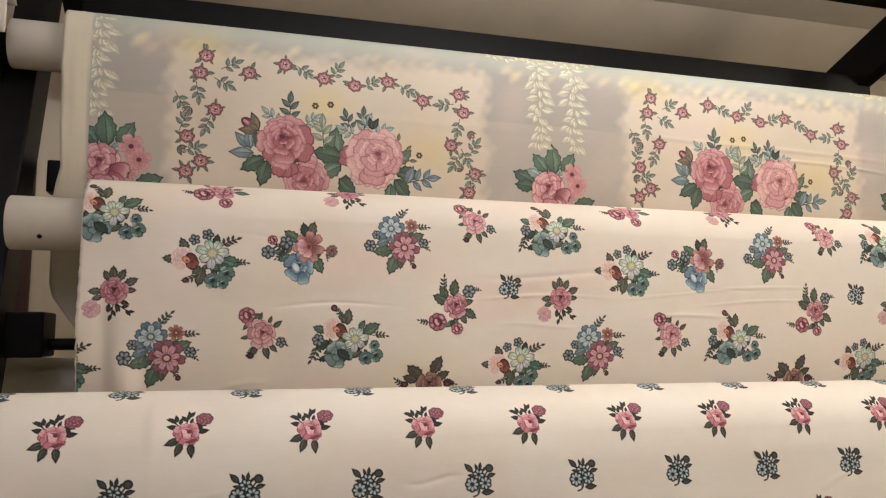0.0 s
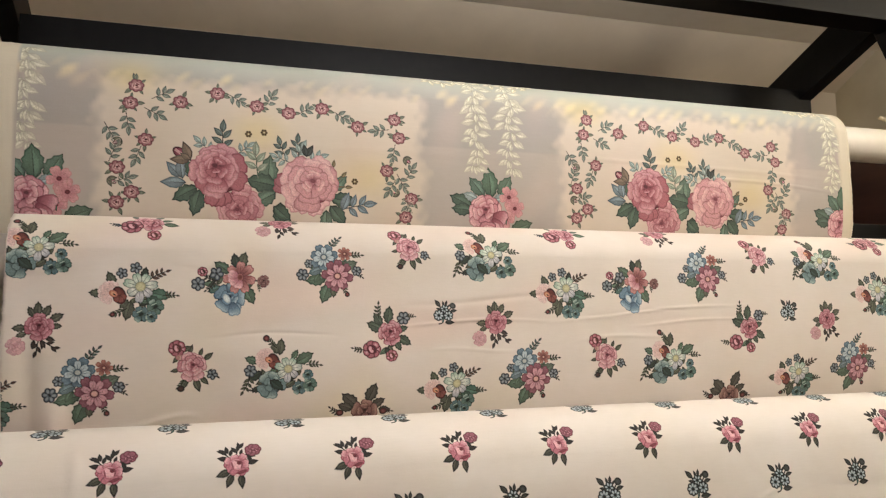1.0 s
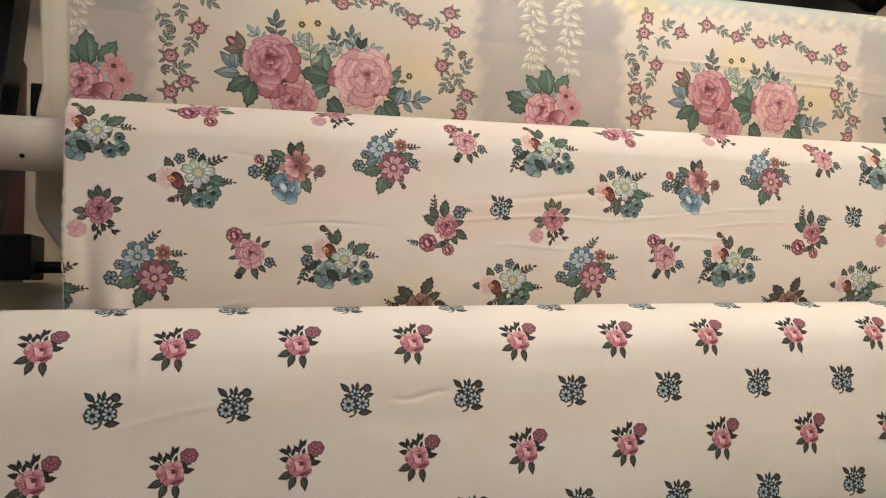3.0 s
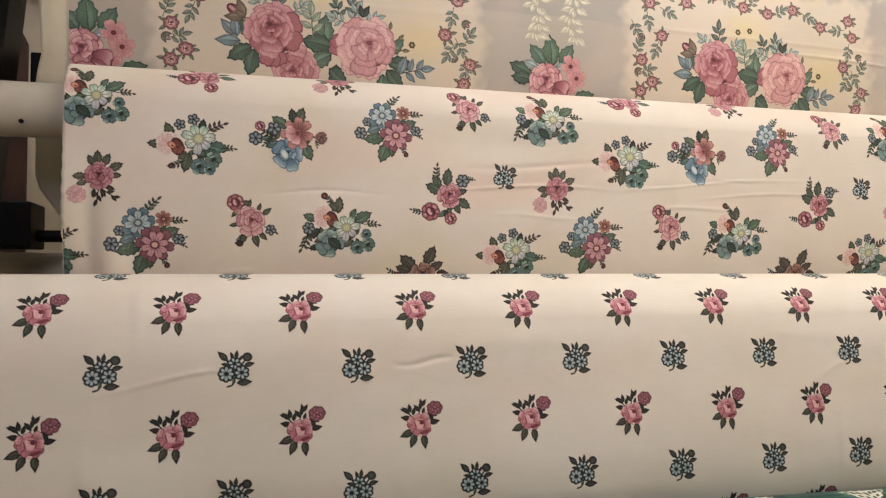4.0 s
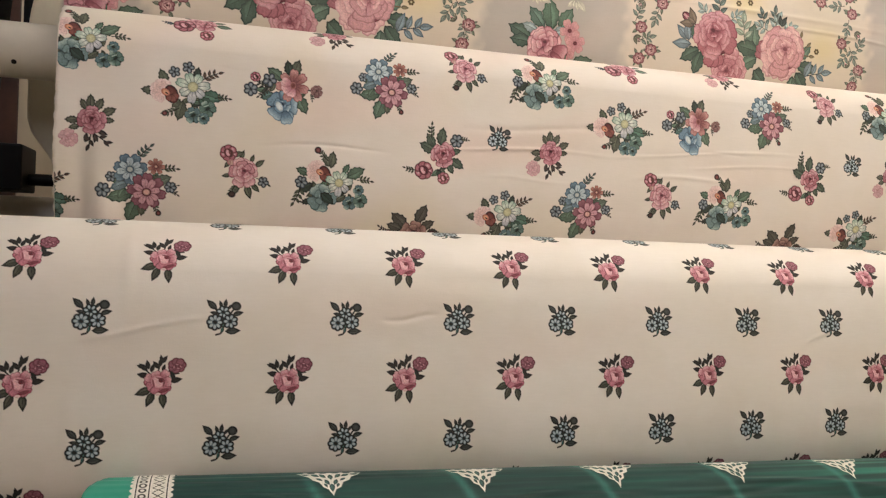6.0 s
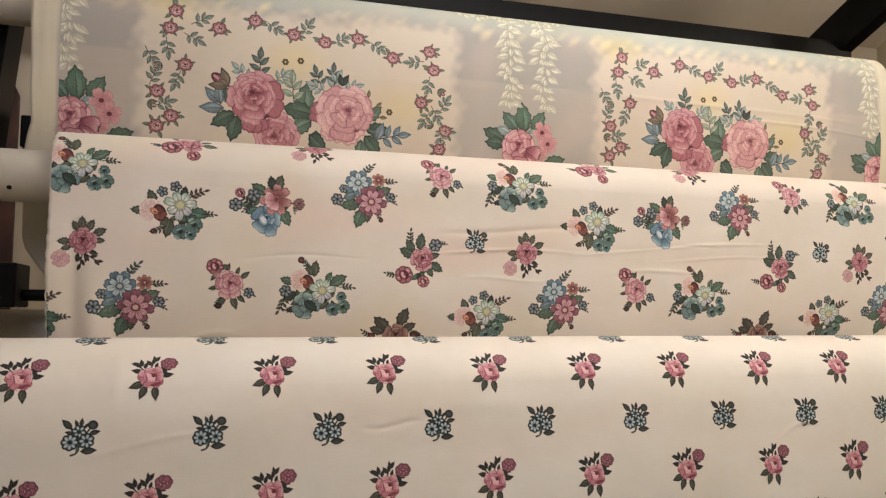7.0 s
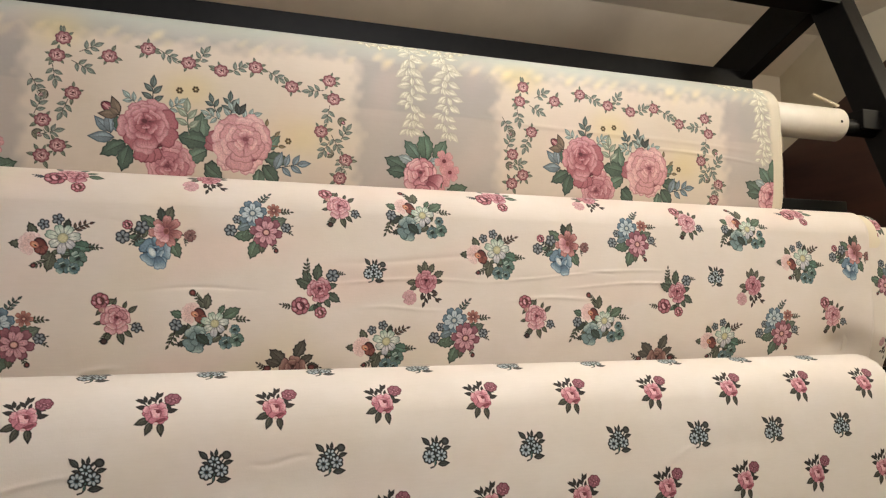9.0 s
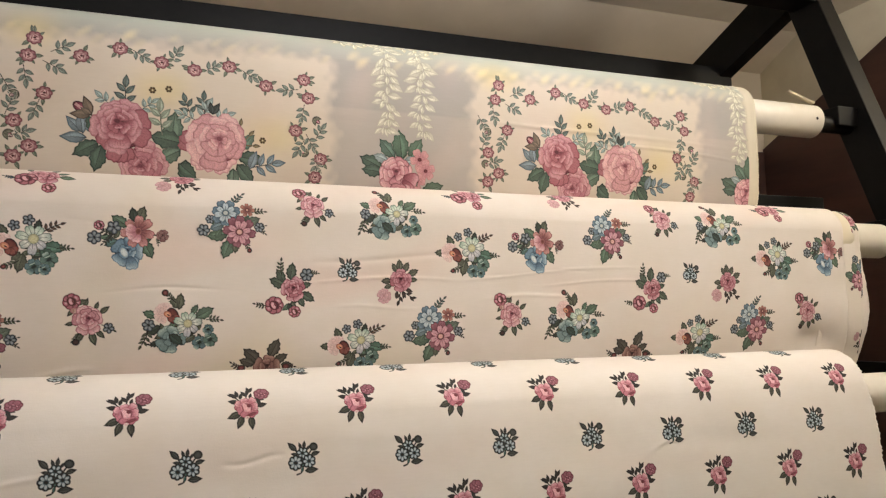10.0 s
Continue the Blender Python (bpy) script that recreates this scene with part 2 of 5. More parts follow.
def pipe_part(x0, x1, yc, zc, r, parent, holes=()):
    p = part("pipe", pipe(x0, x1, yc, zc, r, 0.004), MAT_PVC, parent, "cream plastic pipe core", True)
    # each hole is a flat disc, its inner shade given as dark colour
    for hx, ang in holes:
        bm = bmesh.new()
        bmesh.ops.create_circle(bm, cap_ends=True, segments=14, radius=0.0035)
        a = radians(ang)
        bmesh.ops.transform(bm, matrix=Matrix.Translation((hx, yc - (r + 0.0004) * math.cos(a), zc + (r + 0.0004) * math.sin(a))) @ pose(0, 0, 0, 90 - ang, 0, 0), verts=bm.verts)
        part("screw_hole_disc", bm, MAT_HOLE_SHADE, p)
    return p


# ---- printed flowers: brush shapes in cloth metres, v down ----
def grid_mesh(name, P, col, keep, material, parent):
    """A mesh of the kept cells of a grid of points, with the dye at each corner."""
    h, w = keep.shape
    idx = np.arange((h + 1) * (w + 1)).reshape(h + 1, w + 1)
    quads = np.stack([idx[:-1, :-1], idx[1:, :-1], idx[1:, 1:], idx[:-1, 1:]], -1)[keep]
    used, back = np.unique(quads, return_inverse=True)
    quads = back.reshape(-1, 4)
    me = bpy.data.meshes.new(name)
    me.vertices.add(len(used))
    me.vertices.foreach_set("co", P.reshape(-1, 3)[used].astype(np.float32).ravel())
    me.loops.add(quads.size)
    me.loops.foreach_set("vertex_index", quads.astype(np.int32).ravel())
    me.polygons.add(len(quads))
    me.polygons.foreach_set("loop_start", np.arange(0, quads.size, 4, dtype=np.int32))
    me.polygons.foreach_set("use_smooth", np.ones(len(quads), bool))
    me.update(calc_edges=True)
    att = me.color_attributes.new("dye", "FLOAT_COLOR", "POINT")
    att.data.foreach_set("color", np.c_[col.reshape(-1, 3)[used], np.ones(len(used))].astype(np.float32).ravel())
    me.materials.append(material)
    ob = new(name, me)
    ob.parent = parent
    return ob


class Print:
    """Collects brush shapes, motif by motif, and prints each motif on a cloth as a thin layer of dye."""

    def __init__(self, ground, cell=0.0008, fade=0.0, paper=(226, 214, 194), base=0.0003, mottle=0.1, strong=0.4, pure=0.8):
        self.strong, self.pure, self.bite = strong, pure, 0.55
        self.ground, self.cell, self.fade, self.paper, self.base, self.mottle, self.motifs = ground, cell, fade, paper, base, mottle, []

    def ink(self, c):
        """The dye as it prints on this cloth: duller and denser than it was mixed."""
        grey = 0.3 * c[0] + 0.55 * c[1] + 0.15 * c[2]
        c = [grey + (v - grey) * self.pure for v in c]
        c = [v * (1 - self.strong * (1 - v / 255)) for v in c]
        return np.array(lin(*(v * (1 - self.fade) + w * self.fade for v, w in zip(c, self.paper))))

    def place(self, u, v, size=1.0, turn=0.0, name="", go_on=False):
        """Begins a motif at u, v; go_on adds to the last one."""
        self.m = (u, v, size, radians(turn))
        if not go_on:
            self.motifs.append((name or "printed_flower", []))

    def world(self, pts):
        u, v, size, t = self.m
        return np.asarray(pts, float) @ np.array([[math.cos(t), math.sin(t)], [-math.sin(t), math.cos(t)]]) * size + (u, v)

    def shape(self, outline, c0, c1=None, c2=None, origin=(0, 0), turn=0.0, scale=(1, 1), alpha=1.0, along=None, rim=0.0):
        """A star-shaped patch: colours at its middle, half way and rim, or along its own x axis with a darker rim."""
        a = radians(turn)
        spin = np.array([[math.cos(a), math.sin(a)], [-math.sin(a), math.cos(a)]])
        o = self.world((np.array(outline, float) * scale) @ spin + origin)
        c1 = c1 or c0
        c2 = c2 or c1
        ends = self.world(np.array([(0, 0), (scale[0], 0)], float) @ spin + origin)
        self.motifs[-1][1].append((o, [self.ink(c) for c in (c0, c1, c2)], alpha, [self.ink(c) for c in along] if along else None, ends, rim))

    def line(self, x0, y0, x1, y1, w, color, w1=None, alpha=1.0):
        q, t = math.hypot(x1 - x0, y1 - y0), math.degrees(math.atan2(y1 - y0, x1 - x0))
        w1 = w if w1 is None else w1
        self.shape([(0, w / 2), (q * 0.5, (w + w1) / 4), (q, w1 / 2), (q, -w1 / 2), (q * 0.5, -(w + w1) / 4), (0, -w / 2)], color, origin=(x0, y0), turn=t, alpha=alpha)

    def stamp(self, item, U, V, C, A):
        o, cols, alpha, along, ends, rim = item
        c = o.mean(axis=0)
        d = o - c
        soft = self.cell * 1.3
        lo, hi = o.min(axis=0) - soft, o.max(axis=0) + soft
        i0, i1 = np.searchsorted(V, lo[1]), np.searchsorted(V, hi[1])
        j0, j1 = np.searchsorted(U, lo[0]), np.searchsorted(U, hi[0])
        if i1 <= i0 or j1 <= j0:
            return
        X, Y = np.meshgrid(U[j0:j1] - c[0], V[i0:i1] - c[1])
        ang = np.arctan2(d[:, 1], d[:, 0])
        order = np.argsort(ang)
        ang, d = ang[order], d[order]
        k = np.searchsorted(ang, np.arctan2(Y, X)) % len(ang)
        b, a = d[k], d[k - 1]
        e = b - a
        r = np.hypot(X, Y) + 1e-9
        den = (X * e[..., 1] - Y * e[..., 0]) / r
        R = np.abs((a[..., 0] * e[..., 1] - a[..., 1] * e[..., 0]) / np.where(np.abs(den) < 1e-9, 1e-9, den))
        t = np.clip(r / np.maximum(R, 1e-6), 0, 1)
        if along:
            ax = ends[1] - ends[0]
            s = np.clip(((X + c[0] - ends[0][0]) * ax[0] + (Y + c[1] - ends[0][1]) * ax[1]) / (ax @ ax), 0, 1)
            col = np.stack([np.interp(s, (0.05, 0.5, 0.95), [q[i] for q in along]) for i in range(3)], -1)
            edge_w = (np.clip((t - 0.72) / 0.28, 0, 1) ** 1.5 * rim)[..., None]
            col = col * (1 - edge_w) + cols[2] * edge_w
        else:
            col = np.stack([np.interp(t, (0, 0.6, 1), [q[i] for q in cols]) for i in range(3)], -1)
        w = np.clip((R - r) / soft + 0.5, 0, 1) * alpha
        C[i0:i1, j0:j1] = C[i0:i1, j0:j1] * (1 - w[..., None]) + col * w[..., None]
        A[i0:i1, j0:j1] += w * (1 - A[i0:i1, j0:j1])

    def lay(self, cloth, parent, u0, u1):
        for num, (name, items) in enumerate(self.motifs):
            pts = np.vstack([i[0] for i in items])
            lo, hi = pts.min(axis=0) - 2.5 * self.cell, pts.max(axis=0) + 2.5 * self.cell
            lo[0], hi[0] = max(lo[0], u0), min(hi[0], u1)
            if hi[0] - lo[0] < 3 * self.cell:
                continue
            U, V = np.arange(lo[0], hi[0], self.cell), np.arange(lo[1], hi[1], self.cell)
            UU, VV = np.meshgrid(U, V)
            C = np.array(self.ground(UU, VV), float)
            A = np.zeros(UU.shape)
            for item in items:
                self.stamp(item, U, V, C, A)
            rng = np.random.default_rng(num)
            n = rng.normal(0, 1, UU.shape)
            n = (n + np.roll(n, 1, 0) + np.roll(n, 1, 1) + np.roll(np.roll(n, 1, 0), 1, 1)) / 2
            # the dye gathers at the edges of each shape and thins in between
            pad = np.pad(C, ((2, 2), (2, 2), (0, 0)), "edge")
            near = sum(pad[i:i + len(V), j:j + len(U)] for i in range(5) for j in range(5)) / 25
            C = np.clip((C + self.bite * (C - near) * A[..., None]) * (1 + self.mottle * n * A)[..., None], 0.008, 0.93)
            keep = np.maximum(np.maximum(A[:-1, :-1], A[1:, :-1]), np.maximum(A[:-1, 1:], A[1:, 1:])) > 0.02
            if keep.any():
                grid_mesh(name, cloth.at(UU, VV, self.base + 0.00001 * (num % 9)), C, keep, MAT_PRINT, parent)


CIRC = [(math.cos(2 * math.pi * i / 14), math.sin(2 * math.pi * i / 14)) for i in range(14)]
LEAF = [(x, w) for x, w in ((0, 0.02), (0.15, 0.13), (0.35, 0.21), (0.6, 0.19), (0.82, 0.09), (1, 0))] + [(x, -w) for x, w in ((0.82, 0.09), (0.6, 0.19), (0.35, 0.21), (0.15, 0.13))]
HALF = [(0.04, 0.0), (0.18, 0.11), (0.38, 0.17), (0.6, 0.15), (0.8, 0.07), (0.95, 0.0)]
PETAL = [(0, 0.1), (0.3, 0.34), (0.62, 0.48), (0.86, 0.44), (0.98, 0.22), (0.94, 0.0), (1.0, -0.2), (0.88, -0.42), (0.62, -0.5), (0.3, -0.36), (0, -0.1)]
SERR = [(0, 0.03), (0.14, 0.17), (0.22, 0.17), (0.34, 0.27), (0.44, 0.23), (0.56, 0.26), (0.66, 0.18), (0.78, 0.17), (0.88, 0.06), (1, 0), (0.88, -0.06), (0.78, -0.17), (0.66, -0.18), (0.56, -0.26), (0.44, -0.23), (0.34, -0.27), (0.22, -0.17), (0.14, -0.17)]

INK, GREEN, OLIVE, TEAL, DARK = (58, 54, 54), (108, 138, 116), (112, 118, 98), (96, 136, 132), (70, 86, 76)
ROSE = dict(ink=(112, 44, 62), deep=(164, 76, 98), mid=(208, 124, 142), light=(240, 188, 200))
PINK = dict(ink=(140, 66, 84), deep=(190, 104, 124), mid=(228, 158, 172), light=(247, 206, 213))
RED = dict(ink=(88, 34, 40), deep=(134, 56, 58), mid=(176, 92, 92), light=(226, 158, 152))
PEACH = dict(ink=(196, 150, 146), deep=(228, 184, 182), mid=(240, 206, 204), light=(247, 224, 222))
MAUVE = dict(ink=(112, 52, 72), deep=(156, 84, 106), mid=(192, 122, 142), light=(230, 172, 186))
BLUES = dict(ink=(64, 84, 102), deep=(96, 126, 148), mid=(136, 168, 190), light=(198, 216, 226))
GREYB = dict(ink=(34, 40, 42), deep=(78, 96, 106), mid=(146, 168, 180), light=(206, 218, 226))
SLATE = dict(ink=(58, 66, 76), deep=(100, 116, 132), mid=(136, 148, 158), light=(164, 174, 182))
MINT = dict(ink=(44, 68, 64), deep=(76, 110, 102), mid=(116, 152, 142), light=(190, 214, 204))
WHITE = dict(ink=(84, 108, 106), deep=(124, 150, 144), mid=(180, 200, 194), light=(232, 236, 230))


def shade(c, k):
    return tuple(min(255, max(0, v * k)) for v in c)


def leaf(p, x, y, turn, size, fill=GREEN, ink=None, outline=LEAF, vein=True, alpha=1.0):
    """A leaf: one half paler, a darker rim and vein."""
    dark = ink or shade(fill, 0.62)
    p.shape(outline, fill, fill, dark, origin=(x, y), turn=turn, scale=(size, size * 1.12), along=(shade(fill, 0.84), fill, shade(fill, 0.96)), rim=0.75, alpha=alpha)
    p.shape(HALF, shade(fill, 1.22), shade(fill, 1.16), fill, origin=(x, y), turn=turn, scale=(size * 0.9, size), alpha=0.7 * alpha)
    if vein:
        c, d = math.cos(radians(turn)), math.sin(radians(turn))
        p.line(x, y, x + c * size * 0.85, y + d * size * 0.85, 0.03 * size, dark, 0.012 * size, 0.7 * alpha)


def sprig(p, x, y, turn, size, fill=OLIVE, n=3, ink=INK):
    """A fine stem with small paired leaves, a little bent."""
    for k in range(n + 1):
        a0 = turn + 7 * k
        step = size * 0.9 / (n + 1)
        x1, y1 = x + math.cos(radians(a0)) * step, y + math.sin(radians(a0)) * step
        p.line(x, y, x1, y1, 0.03 * size + 0.008, ink)
        x, y = x1, y1
        if k < n:
            for side in (-52, 46):
                leaf(p, x, y, a0 + side, size * (0.36 - 0.03 * k), fill, ink, LEAF, False)
    leaf(p, x, y, turn + 7 * n, size * 0.3, fill, ink, LEAF, False)


def twig(p, x, y, turn, size, fill=GREEN, ink=None, spread=58, alpha=1.0):
    """A short stem with five pointed leaves, two pairs and one at the tip."""
    c, d = math.cos(radians(turn)), math.sin(radians(turn))
    p.line(x, y, x + c * 0.72 * size, y + d * 0.72 * size, 0.035 * size, ink or shade(fill, 0.7), 0.02 * size, alpha)
    for far, t, q in ((0.22, spread, 0.4), (0.3, -spread, 0.42), (0.48, spread * 0.8, 0.42), (0.54, -spread * 0.75, 0.4), (0.66, 6, 0.46)):
        leaf(p, x + c * far * size, y + d * far * size, turn + t, q * size, fill, ink, alpha=alpha)


def petal(p, x, y, turn, length, width, pal, tone="light", rim=0.8, base="deep"):
    """A petal, dark at its root and pale towards the lip, with a fine darker rim."""
    p.shape(PETAL, pal["mid"], pal["mid"], pal["deep"] if tone == "light" else pal["ink"], origin=(x, y), turn=turn, scale=(length, width), along=(pal[base], pal["mid"], pal[tone]), rim=rim)


def bloom(p, x, y, r, pal, n=6, turn=0):
    """A small scalloped flower: dark rim, pale petals, dark eye."""
    for i in range(n):
        a = radians(turn + 360 * i / n)
        p.shape(CIRC, pal["mid"], pal["deep"], pal["ink"], origin=(x + 0.6 * r * math.cos(a), y + 0.6 * r * math.sin(a)), scale=(r * 0.42, r * 0.42))
    for i in range(n):
        a = radians(turn + 360 * i / n)
        p.shape(CIRC, pal["light"], pal["light"], pal["mid"], origin=(x + 0.54 * r * math.cos(a), y + 0.54 * r * math.sin(a)), turn=math.degrees(a), scale=(r * 0.3, r * 0.2), alpha=0.85)
    p.shape(CIRC, pal["deep"], pal["deep"], pal["mid"], origin=(x, y), scale=(r * 0.34, r * 0.3))
    p.shape([(-1, -0.5), (-0.2, -1), (0.4, -0.2), (1, 0.1), (0.5, 0.9), (-0.3, 0.3)], pal["ink"], origin=(x, y), turn=turn, scale=(r * 0.26, r * 0.22))


def bud(p, x, y, turn, size, pal=ROSE, green=OLIVE):
    c, s = math.cos(radians(turn)), math.sin(radians(turn))
    p.shape(CIRC, pal["mid"], pal["deep"], pal["ink"], origin=(x + c * size * 0.5, y + s * size * 0.5), turn=turn, scale=(size * 0.4, size * 0.24))
    p.line(x + c * size * 0.3, y + s * size * 0.3, x + c * size * 0.8, y + s * size * 0.8, size * 0.12, pal["light"], alpha=0.7)
    for t in (-34, 34, 0):
        leaf(p, x, y, turn + t, size * (0.9 if t else 0.55), green, INK, LEAF, False)


def rose(p, x, y, r, pal=ROSE, turn=0, rings=2, seed=3):
    """A full rose: rings of overlapping petals round a dark curled heart above the middle."""
    rng = random.Random(seed)
    hx, hy = x + 0.1 * r * math.sin(radians(turn)), y - 0.14 * r
    p.shape(CIRC, pal["deep"], pal["deep"], pal["ink"], origin=(x, y), scale=(r * 0.7, r * 0.7))
    for n, reach, wide, root in ((6, 1.0, 0.95, 0.2), (5, 0.74, 0.8, 0.14), (4, 0.5, 0.56, 0.05))[3 - max(2, rings):]:
        start = rng.uniform(0, 360)
        angles = [start + 360 * i / n + rng.uniform(-14, 14) for i in range(n)]
        rng.shuffle(angles)
        s = r * (1.0 if rings > 2 else (1.35 if n == 5 else 1.15))
        k = 1 - (reach if rings > 2 else reach * 1.2)
        cx, cy = x + (hx - x) * max(k, 0) * 1.6, y + (hy - y) * max(k, 0) * 1.6
        for a in angles:
            c, d = math.cos(radians(a)), math.sin(radians(a))
            petal(p, cx + c * root * s, cy + d * root * s, a, s * (reach - root) * rng.uniform(0.88, 1.06), s * wide * rng.uniform(0.85, 1.1), pal, rng.choice(("light", "light", "mid")), 0.95, "ink" if rng.random() < 0.4 else "deep")
    p.shape(CIRC, pal["ink"], pal["deep"], pal["deep"], origin=(hx, hy), scale=(r * 0.28, r * 0.23), alpha=0.9)
    for a, q in ((turn + 20, 0.2), (turn + 150, 0.22), (turn + 265, 0.18)):
        c, d = math.cos(radians(a)), math.sin(radians(a))
        p.shape(CIRC, pal["light"], pal["mid"], pal["mid"], origin=(hx + c * q * r, hy + d * q * r), turn=a + 90, scale=(r * 0.17, r * 0.06), alpha=0.85)
    p.shape(CIRC, pal["ink"], origin=(hx, hy), scale=(r * 0.09, r * 0.07))


def small_rose(p, x, y, r, pal=ROSE, turn=0, seed=1):
    rose(p, x, y, r, pal, turn, 2, seed)


def ringed_rose(p, x, y, r, pal=ROSE):
    """A small rose with a dark frilled rim and a pale cup."""
    for k in range(7):
        a = radians(51.4 * k)
        p.shape(CIRC, pal["light"] if k % 3 == 0 else pal["mid"], pal["mid"], pal["ink"], origin=(x + 0.62 * r * math.cos(a), y + 0.58 * r * math.sin(a)), turn=51.4 * k, scale=(r * 0.36, r * 0.46))
    p.shape(CIRC, pal["deep"], pal["ink"], pal["deep"], origin=(x, y), turn=30, scale=(r * 0.58, r * 0.48))
    p.shape(CIRC, pal["light"], pal["light"], pal["mid"], origin=(x - 0.08 * r, y + 0.02 * r), turn=60, scale=(r * 0.4, r * 0.24))
    p.shape(CIRC, pal["deep"], origin=(x + 0.1 * r, y - 0.06 * r), turn=60, scale=(r * 0.2, r * 0.1))


def daisy(p, x, y, r, pal, n=6, turn=0, heart=(226, 206, 120), dark=(120, 60, 50), double=False):
    """An open bloom: notched petals with dark roots round a heart, in one ring or two."""
    rng = random.Random(n * 7 + int(turn))
    w = 5.0 / n
    if double:
        p.shape(CIRC, pal["deep"], origin=(x, y), scale=(r * 0.6, r * 0.6))
        for i in range(n):
            a = turn + 360 * (i + 0.5) / n + rng.uniform(-6, 6)
            p.shape(PETAL, pal["deep"], pal["deep"], pal["ink"], origin=(x, y), turn=a, scale=(r * rng.uniform(0.94, 1.08), r * 0.92 * w), along=(pal["ink"], pal["deep"], pal["mid"]), rim=0.8)
    for i in range(n):
        a = turn + 360 * i / n + rng.uniform(-6, 6)
        q = r * rng.uniform(0.9, 1.06) * (0.76 if double else 1)
        p.shape(PETAL, pal["mid"], pal["mid"], pal["deep"], origin=(x, y), turn=a, scale=(q, q * 0.78 * w), along=(pal["deep"], pal["light"] if double else pal["mid"], pal["light"]), rim=0.85)
        c, d = math.cos(radians(a)), math.sin(radians(a))
        p.line(x + 0.2 * q * c, y + 0.2 * q * d, x + 0.66 * q * c, y + 0.66 * q * d, 0.05 * q, pal["deep"], 0.02 * q, 0.7)
    p.shape(CIRC, dark, dark, pal["deep"], origin=(x, y), scale=(r * 0.25, r * 0.23))
    p.shape(CIRC, heart, heart, shade(heart, 0.85), origin=(x, y), scale=(r * 0.17, r * 0.16))


def filler(p, places, size, seed):
    """Small dark leaves that show between the blooms of a bouquet."""
    rng = random.Random(seed)
    for x, y in places:
        for _ in range(6):
            leaf(p, x + rng.uniform(-0.05, 0.05), y + rng.uniform(-0.05, 0.05), rng.uniform(0, 360), size * rng.uniform(0.7, 1.2), rng.choice((GREEN, OLIVE, DARK)), INK)


# ---- motifs ----
def motif_rose_spray(p):
    dark, ink, low = (72, 66, 60), (46, 40, 40), (104, 104, 90)
    for x, y, t, s in ((-0.16, 0.12, 164, 0.36), (-0.14, 0.18, 118, 0.34), (0.02, 0.2, 88, 0.34)):
        leaf(p, x, y, t, s, low, ink)
    leaf(p, 0.16, 0.0, -6, 0.26, dark, ink)
    leaf(p, 0.14, -0.12, -60, 0.16, dark, ink)
    for x0, y0, x1, y1 in ((-0.14, -0.1, -0.34, -0.34), (-0.06, -0.16, 0.04, -0.46), (0.1, -0.12, 0.26, -0.22)):
        p.line(x0, y0, x1, y1, 0.03, ink)
    for x, y, t, s in ((-0.24, -0.24, 225, 0.22), (-0.22, -0.26, 262, 0.2), (-0.18, -0.2, -70, 0.19), (-0.2, -0.12, 196, 0.26), (-0.3, -0.3, 205, 0.16), (-0.02, -0.26, -125, 0.2), (0.0, -0.3, -85, 0.18), (0.02, -0.36, -50, 0.2), (0.03, -0.4, -95, 0.14),
                       (0.2, -0.18, 70, 0.2), (0.18, -0.2, 20, 0.2), (0.04, -0.2, -70, 0.16)):
        leaf(p, x, y, t, s, dark, ink, LEAF, False)
    for a in range(7):
        c, d = math.cos(a * 0.9), math.sin(a * 0.9)
        p.shape(CIRC, MAUVE["mid"], MAUVE["mid"], MAUVE["deep"], origin=(0.32 + 0.1 * c, -0.3 + 0.08 * d), scale=(0.085, 0.08))
    for dx, dy, t in ((0.0, -0.02, 20), (-0.06, 0.03, 100), (0.07, 0.03, 60), (0.02, 0.06, 10)):
        p.shape(CIRC, MAUVE["light"], MAUVE["mid"], MAUVE["deep"], origin=(0.32 + dx, -0.3 + dy), turn=t, scale=(0.055, 0.022))
    # the open rose: dark side petals, a pale cup and a small curled heart
    rosy = dict(ink=(138, 58, 78), deep=(182, 92, 112), mid=(228, 150, 168), light=(248, 202, 212))
    for a, q, w, tone in ((196, 0.29, 0.26, "mid"), (158, 0.25, 0.24, "mid"), (105, 0.25, 0.3, "mid"), (50, 0.28, 0.28, "mid"), (-150, 0.3, 0.2, "light"), (-105, 0.24, 0.22, "light"), (-50, 0.3, 0.2, "light"), (0, 0.25, 0.24, "light")):
        c, d = math.cos(radians(a)), math.sin(radians(a))
        petal(p, -0.04 + 0.03 * c, 0.01 + 0.03 * d, a, q * 0.88, w * 0.92, rosy, tone, 0.9)
    p.shape(CIRC, rosy["light"], rosy["light"], rosy["mid"], origin=(-0.05, 0.0), turn=40, scale=(0.15, 0.125))
    for dx, dy, t, w in ((0.04, -0.06, 20, 0.1), (-0.1, 0.02, 80, 0.1), (0.1, 0.03, 105, 0.09)):
        p.shape(CIRC, rosy["deep"], rosy["deep"], rosy["mid"], origin=(-0.04 + dx, dy), turn=t, scale=(w, 0.022), alpha=0.8)
    p.shape(CIRC, rosy["ink"], rosy["deep"], rosy["deep"], origin=(0.01, -0.03), scale=(0.055, 0.05))
    p.shape(CIRC, rosy["deep"], rosy["deep"], rosy["mid"], origin=(0.04, 0.18), turn=-14, scale=(0.16, 0.05))
    p.shape(CIRC, (240, 214, 214), origin=(-0.06, 0.24), scale=(0.05, 0.03))


